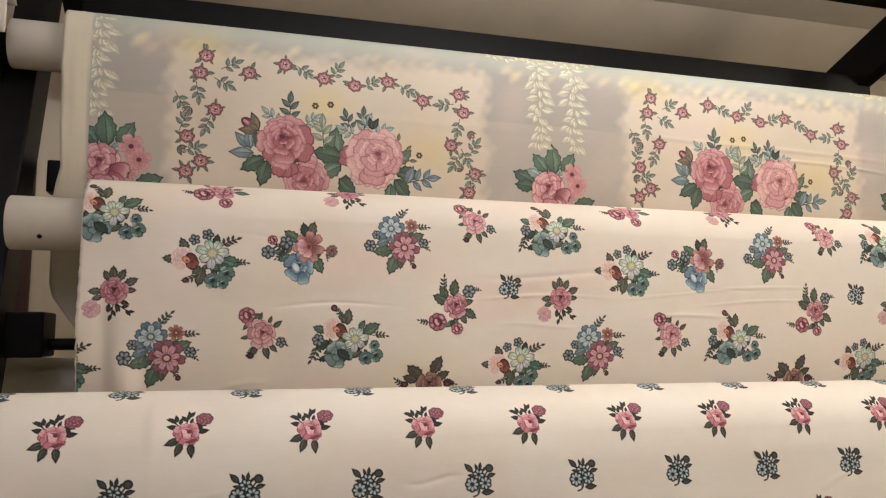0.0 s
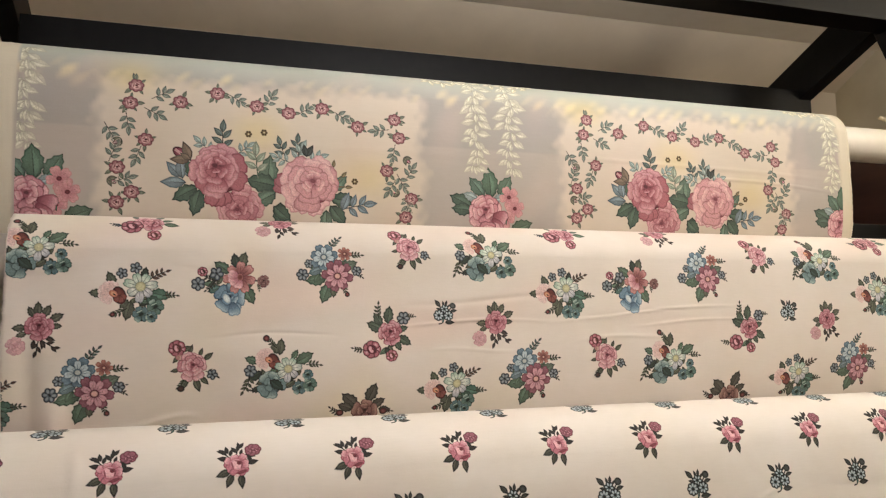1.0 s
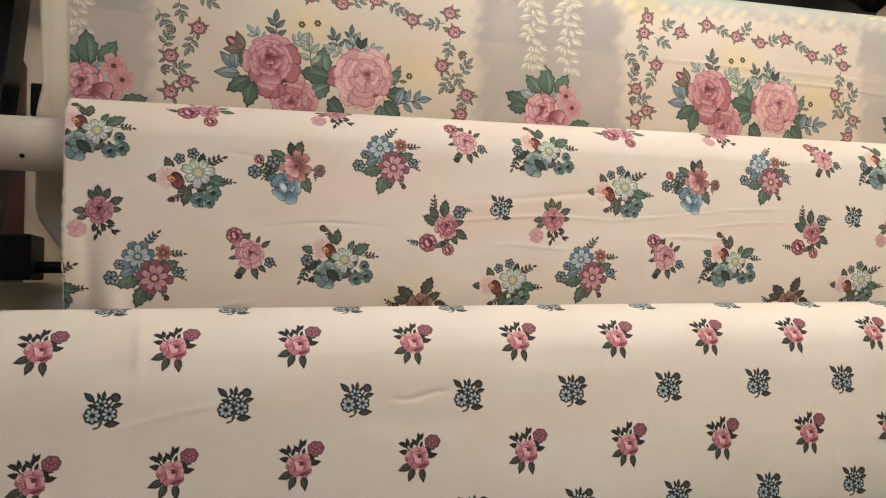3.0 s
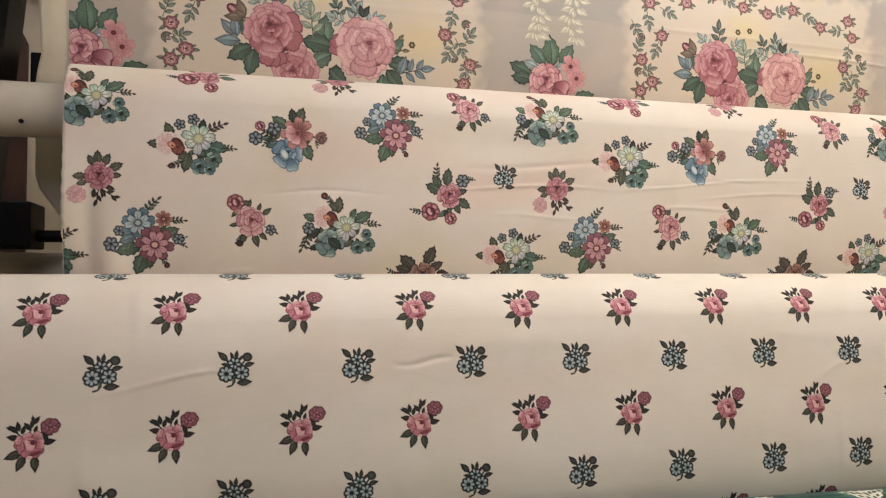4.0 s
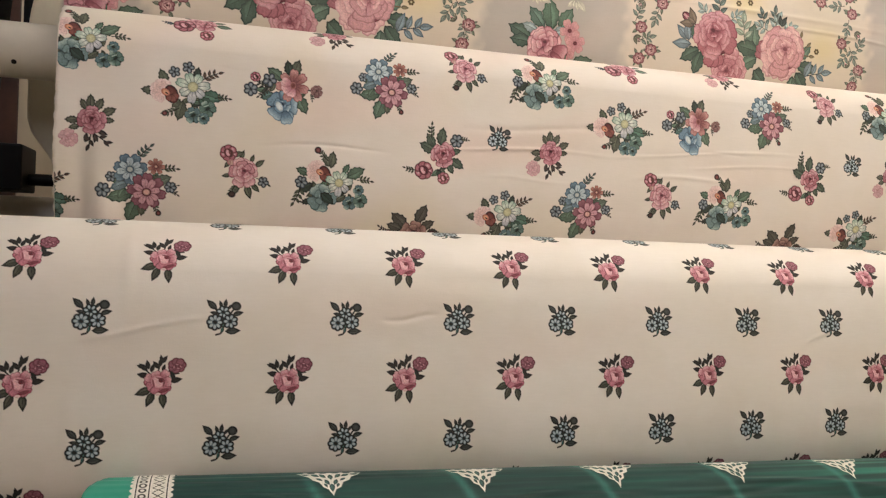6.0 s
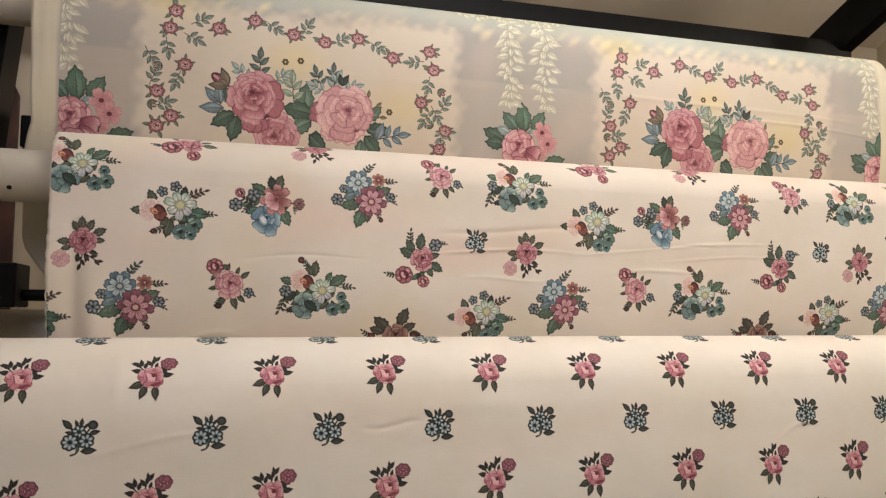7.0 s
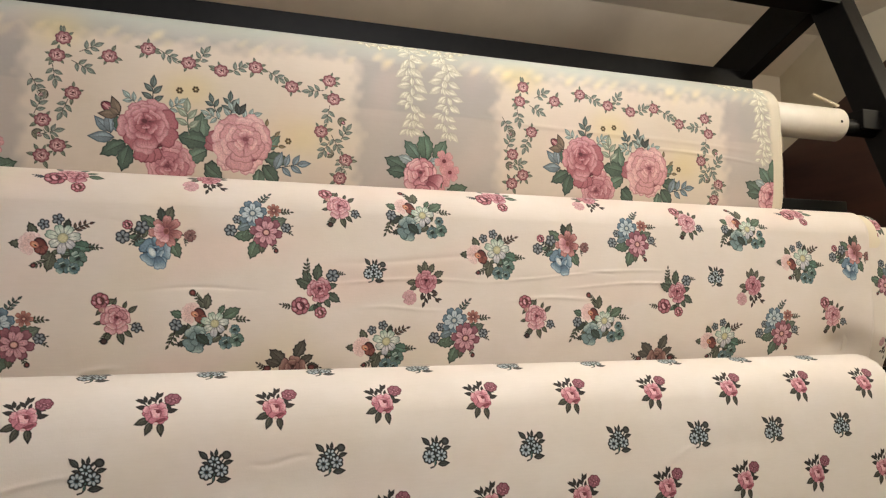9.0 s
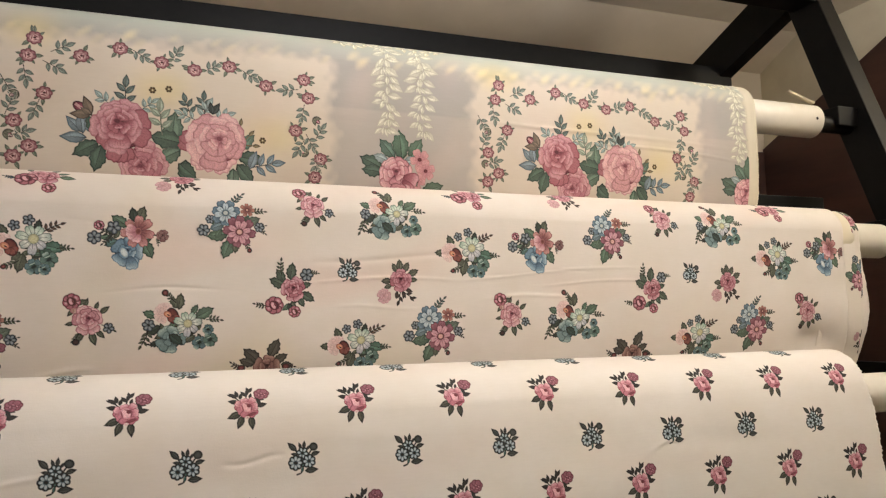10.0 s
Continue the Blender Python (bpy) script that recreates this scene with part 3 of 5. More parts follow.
def motif_blue_spray(p, pal=GREYB):
    ink, fill = pal["ink"], (92, 96, 94)
    for x0, y0, x1, y1 in ((0.0, 0.2, 0.02, -0.36), (0.1, 0.0, 0.3, -0.3), (-0.02, 0.0, -0.3, -0.3), (0.06, 0.1, 0.36, -0.1), (0.04, 0.2, -0.06, 0.46), (-0.06, 0.46, -0.2, 0.5)):
        p.line(x0, y0, x1, y1, 0.05, ink)
    for x, y, t, s in ((-0.2, -0.22, 222, 0.4), (-0.16, -0.1, 190, 0.24), (-0.06, -0.28, -112, 0.22), (0.02, -0.28, -86, 0.26), (0.1, -0.24, -52, 0.2), (0.24, -0.1, -14, 0.32), (0.06, 0.38, -4, 0.44)):
        leaf(p, x, y, t, s, fill, ink)
    p.shape(CIRC, (112, 116, 116), fill, ink, origin=(0.33, -0.34), turn=20, scale=(0.14, 0.13))
    p.shape(CIRC, TEAL, TEAL, ink, origin=(0.0, 0.14), scale=(0.12, 0.14))
    bloom(p, -0.02, -0.15, 0.2, dict(pal, mid=(126, 154, 160)), 6, 10)
    bloom(p, -0.23, 0.14, 0.24, pal, 8, 0)
    bloom(p, 0.19, 0.1, 0.22, pal, 7, 24)
    leaf(p, 0.0, 0.26, 100, 0.2, TEAL, ink, LEAF, False)


def green_pair(p, places):
    """Ruffled blue-green blooms, dark with pale lips."""
    for k, (x, y, r) in enumerate(places):
        rng = random.Random(40 + k)
        p.shape(CIRC, MINT["deep"], MINT["deep"], MINT["ink"], origin=(x, y), scale=(r * 0.9, r * 0.9))
        for i in range(6):
            a = 60 * i + rng.uniform(-12, 12)
            c, d = math.cos(radians(a)), math.sin(radians(a))
            petal(p, x + 0.1 * r * c, y + 0.1 * r * d, a, r * 0.98, r * 0.9, MINT if k % 2 else dict(MINT, mid=(112, 148, 156)), rng.choice(("mid", "mid", "light")), 0.8)
        p.shape(CIRC, MINT["ink"], MINT["ink"], MINT["deep"], origin=(x, y), turn=rng.uniform(0, 180), scale=(r * 0.36, r * 0.22))
        p.line(x - r * 0.5, y - r * 0.2, x + r * 0.1, y - r * 0.5, r * 0.12, MINT["light"], alpha=0.8)


def fruit_and_rose(p, x, y, r):
    """A pale peach rose with a rust-red cup and an orange glint at its side."""
    for a in (150, 200, 250, 110, 290):
        c, d = math.cos(radians(a)), math.sin(radians(a))
        petal(p, x + 0.1 * r * c, y + 0.1 * r * d, a, r, r * 0.9, PEACH, "light", 0.3, "mid")
    cx, cy = x + 0.75 * r, y + 0.25 * r
    p.shape(CIRC, (168, 84, 74), (150, 68, 62), (104, 44, 44), origin=(cx, cy), turn=70, scale=(r * 0.86, r * 0.6))
    for a in (20, 70, 120):
        c, d = math.cos(radians(a)), math.sin(radians(a))
        petal(p, cx, cy, a, r * 0.7, r * 0.5, dict(RED, deep=(150, 68, 64), mid=(176, 96, 84), light=(198, 122, 108)), "mid", 0.6)
    p.shape(CIRC, (250, 196, 150), (236, 160, 126), (210, 120, 104), origin=(x + 0.25 * r, y + 0.1 * r), turn=30, scale=(r * 0.4, r * 0.3))
    p.shape(CIRC, (150, 70, 60), origin=(x + 0.34 * r, y + 0.18 * r), turn=30, scale=(r * 0.16, r * 0.07))


def white_daisy(p, x, y, r):
    """A pale bloom whose petals turn from white to lavender and sea green."""
    lav = dict(WHITE, deep=(142, 146, 164), mid=(184, 188, 202), light=(222, 222, 228))
    sea = dict(WHITE, ink=(90, 122, 112), deep=(124, 158, 142), mid=(170, 202, 186), light=(224, 236, 224))
    for i, pal in enumerate((sea, WHITE, lav, lav, WHITE, sea, sea)):
        a = -60 + 51.4 * i
        p.shape(PETAL, pal["mid"], pal["mid"], pal["ink"], origin=(x, y), turn=a, scale=(r * (0.92 + 0.16 * (i % 2)), r * 0.58), along=(pal["ink"], pal["light"], pal["mid"]), rim=1.0)
        c, d = math.cos(radians(a)), math.sin(radians(a))
        p.line(x + 0.3 * r * c, y + 0.3 * r * d, x + 0.8 * r * c, y + 0.8 * r * d, 0.05 * r, pal["deep"], 0.02 * r, 0.8)
    p.shape(CIRC, (226, 224, 176), (218, 214, 170), (176, 180, 150), origin=(x, y), scale=(r * 0.32, r * 0.32))


def motif_wide_bouquet(p):
    filler(p, ((0.02, 0.14), (0.3, 0.2), (-0.2, 0.2)), 0.2, 14)
    for x, y, t, s, f in ((0.26, -0.06, -28, 0.36, GREEN), (0.2, -0.12, -60, 0.2, GREEN), (-0.02, -0.2, -82, 0.3, OLIVE), (-0.06, -0.22, -110, 0.22, OLIVE), (-0.36, -0.08, 200, 0.26, GREEN), (-0.3, 0.08, 150, 0.3, DARK), (-0.3, 0.36, 165, 0.2, DARK)):
        leaf(p, x, y, t, s, f, None, SERR)
    sprig(p, -0.06, -0.32, -140, 0.24, OLIVE)
    sprig(p, -0.5, 0.12, 100, 0.34, OLIVE)
    sprig(p, -0.28, 0.36, 160, 0.22, DARK)
    sprig(p, 0.44, -0.02, -10, 0.26, OLIVE)
    p.shape(CIRC, RED["mid"], RED["deep"], INK, origin=(-0.24, -0.49), scale=(0.06, 0.06))
    bloom(p, -0.5, 0.06, 0.11, SLATE, 6, 10)
    rose(p, -0.14, 0.31, 0.25, dict(ink=(66, 92, 96), deep=(98, 130, 136), mid=(136, 168, 172), light=(188, 210, 208)), 30, 2, 8)
    leaf(p, -0.16, 0.22, 40, 0.3, (66, 92, 84), INK, SERR)
    green_pair(p, ((0.34, 0.38, 0.12), (0.52, 0.33, 0.12), (0.48, 0.15, 0.09)))
    fruit_and_rose(p, -0.24, -0.14, 0.17)
    white_daisy(p, 0.14, 0.04, 0.23)


def motif_green_bouquet(p):
    filler(p, ((0.1, 0.1), (0.26, 0.14)), 0.2, 16)
    for x, y, t, s, f in ((-0.28, -0.1, 246, 0.28, OLIVE), (-0.42, 0.02, 185, 0.26, OLIVE), (0.16, -0.2, -80, 0.24, DARK), (0.26, 0.0, 12, 0.36, (98, 142, 124)), (0.22, 0.06, 42, 0.34, (88, 128, 112)), (-0.02, 0.14, 104, 0.34, OLIVE), (-0.06, 0.12, 134, 0.2, OLIVE)):
        leaf(p, x, y, t, s, f, None, SERR)
    sprig(p, 0.24, -0.2, -40, 0.34, (128, 104, 92))
    sprig(p, 0.46, 0.06, -14, 0.24, OLIVE)
    sprig(p, -0.08, 0.26, 146, 0.26, OLIVE)
    p.shape(CIRC, RED["mid"], RED["deep"], INK, origin=(-0.3, 0.36), scale=(0.045, 0.045))
    bloom(p, 0.04, -0.41, 0.1, SLATE, 5, 0)
    bloom(p, -0.17, -0.32, 0.095, SLATE, 5, 30)
    green_pair(p, ((0.14, 0.36, 0.13), (0.36, 0.24, 0.13), (0.3, 0.4, 0.09)))
    fruit_and_rose(p, -0.34, 0.0, 0.18)
    white_daisy(p, 0.12, -0.1, 0.26)


def motif_red_and_blue(p):
    filler(p, ((-0.05, 0.05), (-0.28, 0.04), (0.2, 0.16)), 0.2, 18)
    for x, y, t, s, f in ((0.12, -0.2, -70, 0.34, OLIVE), (0.08, -0.22, -100, 0.28, DARK), (-0.02, -0.14, 215, 0.34, GREEN), (0.22, 0.08, 64, 0.36, GREEN), (0.16, 0.1, 88, 0.26, GREEN), (-0.16, 0.1, 160, 0.26, TEAL)):
        leaf(p, x, y, t, s, f, None, SERR)
    p.line(0.3, -0.02, 0.54, 0.0, 0.025, INK)
    sprig(p, -0.22, 0.0, 190, 0.28, DARK)
    sprig(p, -0.28, 0.0, 120, 0.22, DARK)
    bloom(p, -0.25, -0.13, 0.12, SLATE, 5, 10)
    bloom(p, -0.55, 0.05, 0.12, SLATE, 6, 30)
    ringed_rose(p, -0.48, -0.16, 0.09, dict(ROSE, ink=(104, 62, 60), deep=(146, 92, 92)))
    sprig(p, 0.44, 0.0, 70, 0.16, OLIVE)
    small_rose(p, 0.53, 0.0, 0.11, dict(ink=(92, 52, 54), deep=(130, 82, 84), mid=(160, 112, 112), light=(190, 146, 142)), 30, 5)
    blue = dict(ink=(56, 84, 112), deep=(86, 122, 154), mid=(126, 164, 194), light=(190, 214, 230))
    rose(p, -0.04, 0.3, 0.27, blue, 10, 2, 6)
    petal(p, 0.02, 0.36, 80, 0.24, 0.22, blue, "light")
    p.shape(CIRC, (226, 234, 238), (214, 226, 232), blue["mid"], origin=(-0.08, 0.3), turn=60, scale=(0.1, 0.06))
    daisy(p, 0.13, -0.07, 0.28, dict(RED, ink=(110, 48, 56), deep=(150, 78, 84), mid=(190, 116, 118), light=(232, 170, 168)), 7, 15, (226, 150, 140), (120, 50, 52))
    for a in (100, 150, 200):
        c, d = math.cos(radians(a)), math.sin(radians(a))
        petal(p, 0.13, -0.07, a, 0.2, 0.17, PINK, "light", 0.5)
    p.shape(CIRC, (150, 68, 70), (170, 90, 90), (206, 130, 130), origin=(0.14, -0.07), scale=(0.05, 0.06))


def motif_blue_and_daisy(p):
    filler(p, ((-0.05, 0.0), (-0.28, -0.02), (0.16, -0.12)), 0.2, 20)
    for x, y, t, s, f in ((-0.12, 0.14, 172, 0.42, GREEN), (-0.06, 0.22, 112, 0.44, GREEN), (0.02, 0.26, 95, 0.26, OLIVE), (0.18, -0.06, -22, 0.32, (120, 138, 122)), (-0.2, -0.04, 160, 0.3, (126, 152, 164)), (-0.26, 0.06, 120, 0.2, GREEN)):
        leaf(p, x, y, t, s, f, None, SERR)
    sprig(p, -0.06, -0.42, -62, 0.32, (112, 128, 124))
    sprig(p, 0.3, -0.28, -18, 0.26, OLIVE)
    sprig(p, 0.4, 0.02, -30, 0.18, DARK)
    sprig(p, 0.4, 0.02, 20, 0.2, DARK)
    sprig(p, 0.18, 0.24, 64, 0.22, OLIVE)
    p.shape(CIRC, RED["mid"], RED["deep"], INK, origin=(0.27, 0.45), scale=(0.045, 0.05))
    for x, y, r in ((-0.58, 0.08, 0.12), (-0.46, -0.13, 0.09), (0.45, 0.0, 0.1)):
        bloom(p, x, y, r, SLATE, 6, 40 * r)
    daisy(p, -0.18, -0.26, 0.27, BLUES, 7, 10, (206, 216, 216), (120, 146, 166), True)
    daisy(p, 0.22, -0.33, 0.14, dict(RED, deep=(150, 80, 78), mid=(186, 118, 108), light=(222, 160, 144)), 7, 6, (232, 180, 160), (134, 66, 62))
    daisy(p, 0.08, 0.1, 0.31, MAUVE, 8, 30, (240, 190, 180), (140, 52, 66), True)


def motif_pink_rose(p):
    for x, y, t, s in ((0.2, -0.18, -48, 0.26), (0.1, -0.24, -80, 0.2), (-0.06, 0.22, 100, 0.32), (0.1, 0.22, 62, 0.34), (0.2, 0.18, 35, 0.26), (-0.24, 0.1, 160, 0.2), (-0.12, -0.26, -80, 0.22), (-0.3, -0.2, 120, 0.22), (-0.3, -0.3, -30, 0.26)):
        leaf(p, x, y, t, s, OLIVE, (74, 66, 66))
    sprig(p, 0.28, 0.05, 5, 0.3, OLIVE)
    bloom(p, 0.44, 0.1, 0.12, SLATE, 5, 0)
    sprig(p, -0.1, 0.26, 104, 0.26, OLIVE)
    p.shape(CIRC, (112, 70, 66), (94, 62, 58), INK, origin=(-0.14, 0.5), scale=(0.08, 0.07))
    ringed_rose(p, -0.38, -0.34, 0.19, dict(ROSE, ink=(116, 56, 62), deep=(168, 96, 104)))
    p.shape(CIRC, (226, 176, 160), (220, 166, 160), ROSE["mid"], origin=(-0.28, -0.16), scale=(0.1, 0.07), alpha=0.8)
    rose(p, 0.0, 0.0, 0.33, PINK, 20, 3, 12)


def motif_rose_and_ghost(p):
    for x, y, t, s in ((0.0, -0.28, -118, 0.28), (0.08, -0.3, -92, 0.34), (0.18, -0.28, -62, 0.32), (0.3, -0.2, -26, 0.34), (0.34, -0.08, 0, 0.24), (-0.15, -0.05, 178, 0.3), (-0.14, 0.06, 160, 0.24)):
        leaf(p, x, y, t, s, (118, 120, 102), (76, 66, 66), SERR)
    ghost = dict(ink=(214, 158, 168), deep=(220, 164, 174), mid=(228, 178, 186), light=(236, 192, 198))
    rose(p, -0.36, 0.36, 0.2, ghost, 0, 2, 2)
    for x0, y0, x1, y1 in ((0.1, 0.18, 0.06, 0.5), (0.12, 0.2, 0.42, 0.4), (0.0, 0.16, -0.02, 0.42)):
        p.line(x0, y0, x1, y1, 0.025, INK)
    for x, y, t, s in ((0.08, 0.3, 130, 0.16), (0.07, 0.36, 60, 0.18), (0.06, 0.46, 110, 0.18), (0.2, 0.26, 100, 0.18), (0.26, 0.3, -10, 0.18), (0.36, 0.36, 50, 0.18), (0.4, 0.4, 0, 0.16), (0.22, 0.16, 20, 0.24), (0.14, 0.22, 60, 0.22), (0.02, 0.22, 110, 0.2)):
        leaf(p, x, y, t, s, (92, 74, 70), (58, 44, 46), LEAF, False)
    rose(p, 0.1, -0.06, 0.31, dict(ROSE, light=(236, 172, 186)), 10, 3, 14)


def motif_three_roses(p):
    filler(p, ((0.08, 0.26),), 0.22, 17)
    for x, y, t, s in ((0.0, -0.06, 205, 0.42), (-0.04, -0.16, 238, 0.34), (0.08, -0.2, -82, 0.4), (0.32, 0.06, 34, 0.36), (0.3, -0.06, -16, 0.26), (0.26, 0.16, 60, 0.26)):
        leaf(p, x, y, t, s, (100, 118, 100), None, SERR)
    sprig(p, -0.1, -0.3, -104, 0.34, OLIVE)
    sprig(p, -0.42, 0.34, 176, 0.26, OLIVE)
    bloom(p, 0.44, -0.32, 0.15, SLATE, 6, 0)
    sprig(p, 0.5, -0.36, -10, 0.2, OLIVE)
    p.line(0.2, -0.16, 0.4, -0.3, 0.025, INK)
    ringed_rose(p, -0.26, 0.34, 0.21)
    ringed_rose(p, 0.18, 0.48, 0.14, dict(ROSE, ink=(122, 66, 66), deep=(172, 108, 108)))
    rose(p, 0.14, 0.0, 0.28, ROSE, 30, 3, 15)


def motif_twin_roses(p):
    for x, y, t, s in ((0.4, 0.0, 12, 0.32), (0.36, -0.1, -12, 0.24), (-0.36, 0.1, 190, 0.16), (-0.1, -0.2, -110, 0.26), (0.25, -0.2, -50, 0.26)):
        leaf(p, x, y, t, s, GREEN, (66, 70, 66))
    sprig(p, -0.36, 0.08, 178, 0.22, SLATE["deep"])
    ringed_rose(p, 0.24, 0.34, 0.14, dict(ROSE, ink=(122, 66, 66), deep=(172, 108, 108)))
    rose(p, 0.2, 0.0, 0.24, ROSE, 0, 2, 16)
    rose(p, 0.02, -0.08, 0.2, PINK, 0, 2, 19)
    ringed_rose(p, -0.18, 0.1, 0.22)


def motif_dusky_rose(p):
    for x, y, t, s in ((-0.06, 0.0, 222, 0.46), (-0.16, 0.04, 200, 0.34), (0.12, -0.1, -66, 0.44), (0.2, 0.0, -30, 0.34), (0.36, 0.04, 10, 0.26)):
        leaf(p, x, y, t, s, (104, 100, 88), (58, 46, 46), SERR)
    sprig(p, -0.4, 0.12, 200, 0.26, (110, 78, 74))
    sprig(p, 0.4, 0.1, -10, 0.24, (110, 78, 74))
    for x in (-0.42, 0.46):
        p.shape(CIRC, RED["mid"], RED["deep"], INK, origin=(x, 0.1), scale=(0.08, 0.07))
    rose(p, 0.08, 0.1, 0.27, dict(ink=(82, 44, 44), deep=(122, 72, 70), mid=(168, 116, 108), light=(206, 160, 148)), 10, 2, 18)


def roll_thing(label):
    return thing("fabric_roll", label, "fabric roll", "fabric rolls on the rack")


def flat(color, wash=0.5):
    c = np.array(lin(*color))
    pink, straw = np.array(lin(236, 212, 202)), np.array(lin(232, 222, 194))

    def dye(U, V):
        a = np.clip(1.5 * wave(U, V, 6, 22, 26) - 0.2, 0, 1)[..., None] * wash
        b = np.clip(1.5 * wave(U, V, 7, 17, 24) - 0.3, 0, 1)[..., None] * wash
        return (np.broadcast_to(c, (*U.shape, 3)) * (1 - a) + pink * a) * (1 - b) + straw * b

    return dye


def edge(x, seed, amount=0.0012):
    return lambda v: x + amount * wave(v, v * 0, seed, 160, 1) + amount * wave(v, v * 0, seed + 9, 900, 1)


PIPE_R = 0.0385

# ---- roll with the rose panels ----
roll1 = roll_thing("sheer grey and cream cotton roll printed with framed rose bouquets")
Y1, Z1, R1 = 1.363, 1.993, 0.063
cloth1 = Cloth(Y1, Z1, R1, [(1.2995, 1.97), (1.299, 1.90), (1.302, 1.82), (1.315, 1.76), (1.338, 1.70), (1.352, 1.62), (1.36, 1.53)], 80, 11,
               bumps=((-0.293, 0.18, 0.0022, 0.2, 0.0014), (-0.276, 0.2, 0.003, 0.2, -0.001), (1.292, 0.18, 0.003, 0.2, 0.0014)),
               creases=((0.55, 0.17, 1.25, 0.20, 0.004, 0.0015), (0.85, 0.20, 1.3, 0.225, 0.003, 0.0018), (-0.3, 0.2, 0.5, 0.19, 0.006, 0.0008)))
STEP1 = 0.797


def dye1(U, V):
    """Grey ground with cloud-edged cream panels and yellow washes."""
    cream, grey, mauve, green, hem = (np.array(lin(*c)) for c in ((218, 207, 194), (178, 174, 168), (164, 156, 158), (184, 190, 182), (220, 212, 194)))
    w = np.mod(U + 0.29, STEP1) - 0.29
    ragged = 0.012 * wave(U, V, 21, 60, 60) + 0.008 * wave(U, V, 22, 140, 140)
    inside = np.clip((np.minimum(np.minimum(w + 0.17, 0.378 - w), V - 0.082) + ragged) / 0.022, 0, 1)
    cloudy = np.clip(0.5 + 0.5 * wave(U, V, 23, 30, 30), 0, 1)[..., None]
    ground = grey * (1 - 0.6 * cloudy) + mauve * 0.6 * cloudy
    top = np.clip((0.10 - V) / 0.05, 0, 1)[..., None]
    ground = ground * (1 - top) + green * top
    # a paler band runs along the ground below the garland
    band = np.clip((V - 0.175) / 0.004, 0, 1)[..., None] * 0.22
    ground = ground * (1 - band) + cream * band
    inside = inside[..., None]
    puff = np.clip(1.6 * wave(U, V, 25, 85, 95), 0, 1)[..., None] * np.clip(1 - np.abs(V - 0.088) / 0.032, 0, 1)[..., None] * 0.85
    c = ground * (1 - inside) + cream * inside
    c = c * (1 - puff) + np.array(lin(230, 218, 184)) * puff
    for u0, v0, r in ((0.085, 0.172, 0.045), (0.262, 0.236, 0.05), (-0.11, 0.09, 0.04)):
        k = np.exp(-(((w - u0) / r) ** 2) - ((V - v0) / (r * 0.7)) ** 2)[..., None] * 0.42
        c = c * (1 - k) + np.array(lin(228, 208, 130)) * k
    tint = np.clip(1.4 * wave(U, V, 27, 40, 45), 0, 1)[..., None] * 0.22
    c = c * (1 - tint) + np.array(lin(226, 200, 190)) * tint
    rim = np.clip(np.maximum(-0.272 - U, U - 1.285) / 0.004, 0, 1)[..., None]
    return c * (1 - rim) + hem * rim


def left1(v):
    kink = np.interp(v, [0.0, 0.30, 0.36, 0.48, 0.50, 0.60], [-0.317, -0.309, -0.322, -0.324, -0.318, -0.25])
    return kink + 0.0008 * wave(v, v * 0, 31, 120, 1)


sheet1 = sheet(cloth1, left1, edge(1.317, 32), -0.06, 0.57, dye1, roll1, "sheer printed cotton hanging over the roll")
wound(-0.314, 1.314, Y1, Z1, R1 - 0.0045, PIPE_R, (226, 216, 190), roll1)
pipe_part(-0.398, 1.547, Y1, Z1 + 0.003, PIPE_R, roll1, ((1.523, -4),))


def small_border_rose(p, u, v, turn, r=0.0122, leaves=True):
    """A little rose of the chain: frilled rim, pale coiled cup and a few narrow leaves."""
    p.place(u, v, r * 2.0, 0, "printed_small_rose")
    ink, deep, mid, light = (136, 78, 86), (176, 112, 120), (206, 148, 152), (230, 188, 186)
    rng = random.Random(int(turn) + 400)
    if leaves:
        for t, s in ((205, 0.8), (170, 0.6), (-15, 0.7), (30, 0.55), (-62, 0.75), (-100, 0.5), (100, 0.55)):
            t += turn + rng.uniform(-20, 20)
            if rng.random() < 0.75:
                leaf(p, 0.34 * math.cos(radians(t)), 0.34 * math.sin(radians(t)), t, s * 0.72, (134, 142, 124), (98, 92, 84))
    for k in range(7):
        c, d = math.cos(radians(51.4 * k + turn)), math.sin(radians(51.4 * k + turn))
        p.shape(CIRC, mid, deep, ink, origin=(0.3 * c, 0.27 * d), scale=(0.21, 0.19))
    p.shape(CIRC, light, light, deep, origin=(0, 0.02), scale=(0.33, 0.3))
    for k, (q, w) in enumerate(((0.26, 0.05), (0.2, 0.045), (0.24, 0.04))):
        t = radians(turn + 125 * k)
        p.shape(CIRC, ink, deep, mid, origin=(0.15 * math.cos(t), 0.13 * math.sin(t)), turn=math.degrees(t) + 90, scale=(q * 0.7, w))
    p.shape(CIRC, ink, ink, deep, origin=(0.02, -0.01), scale=(0.1, 0.08))


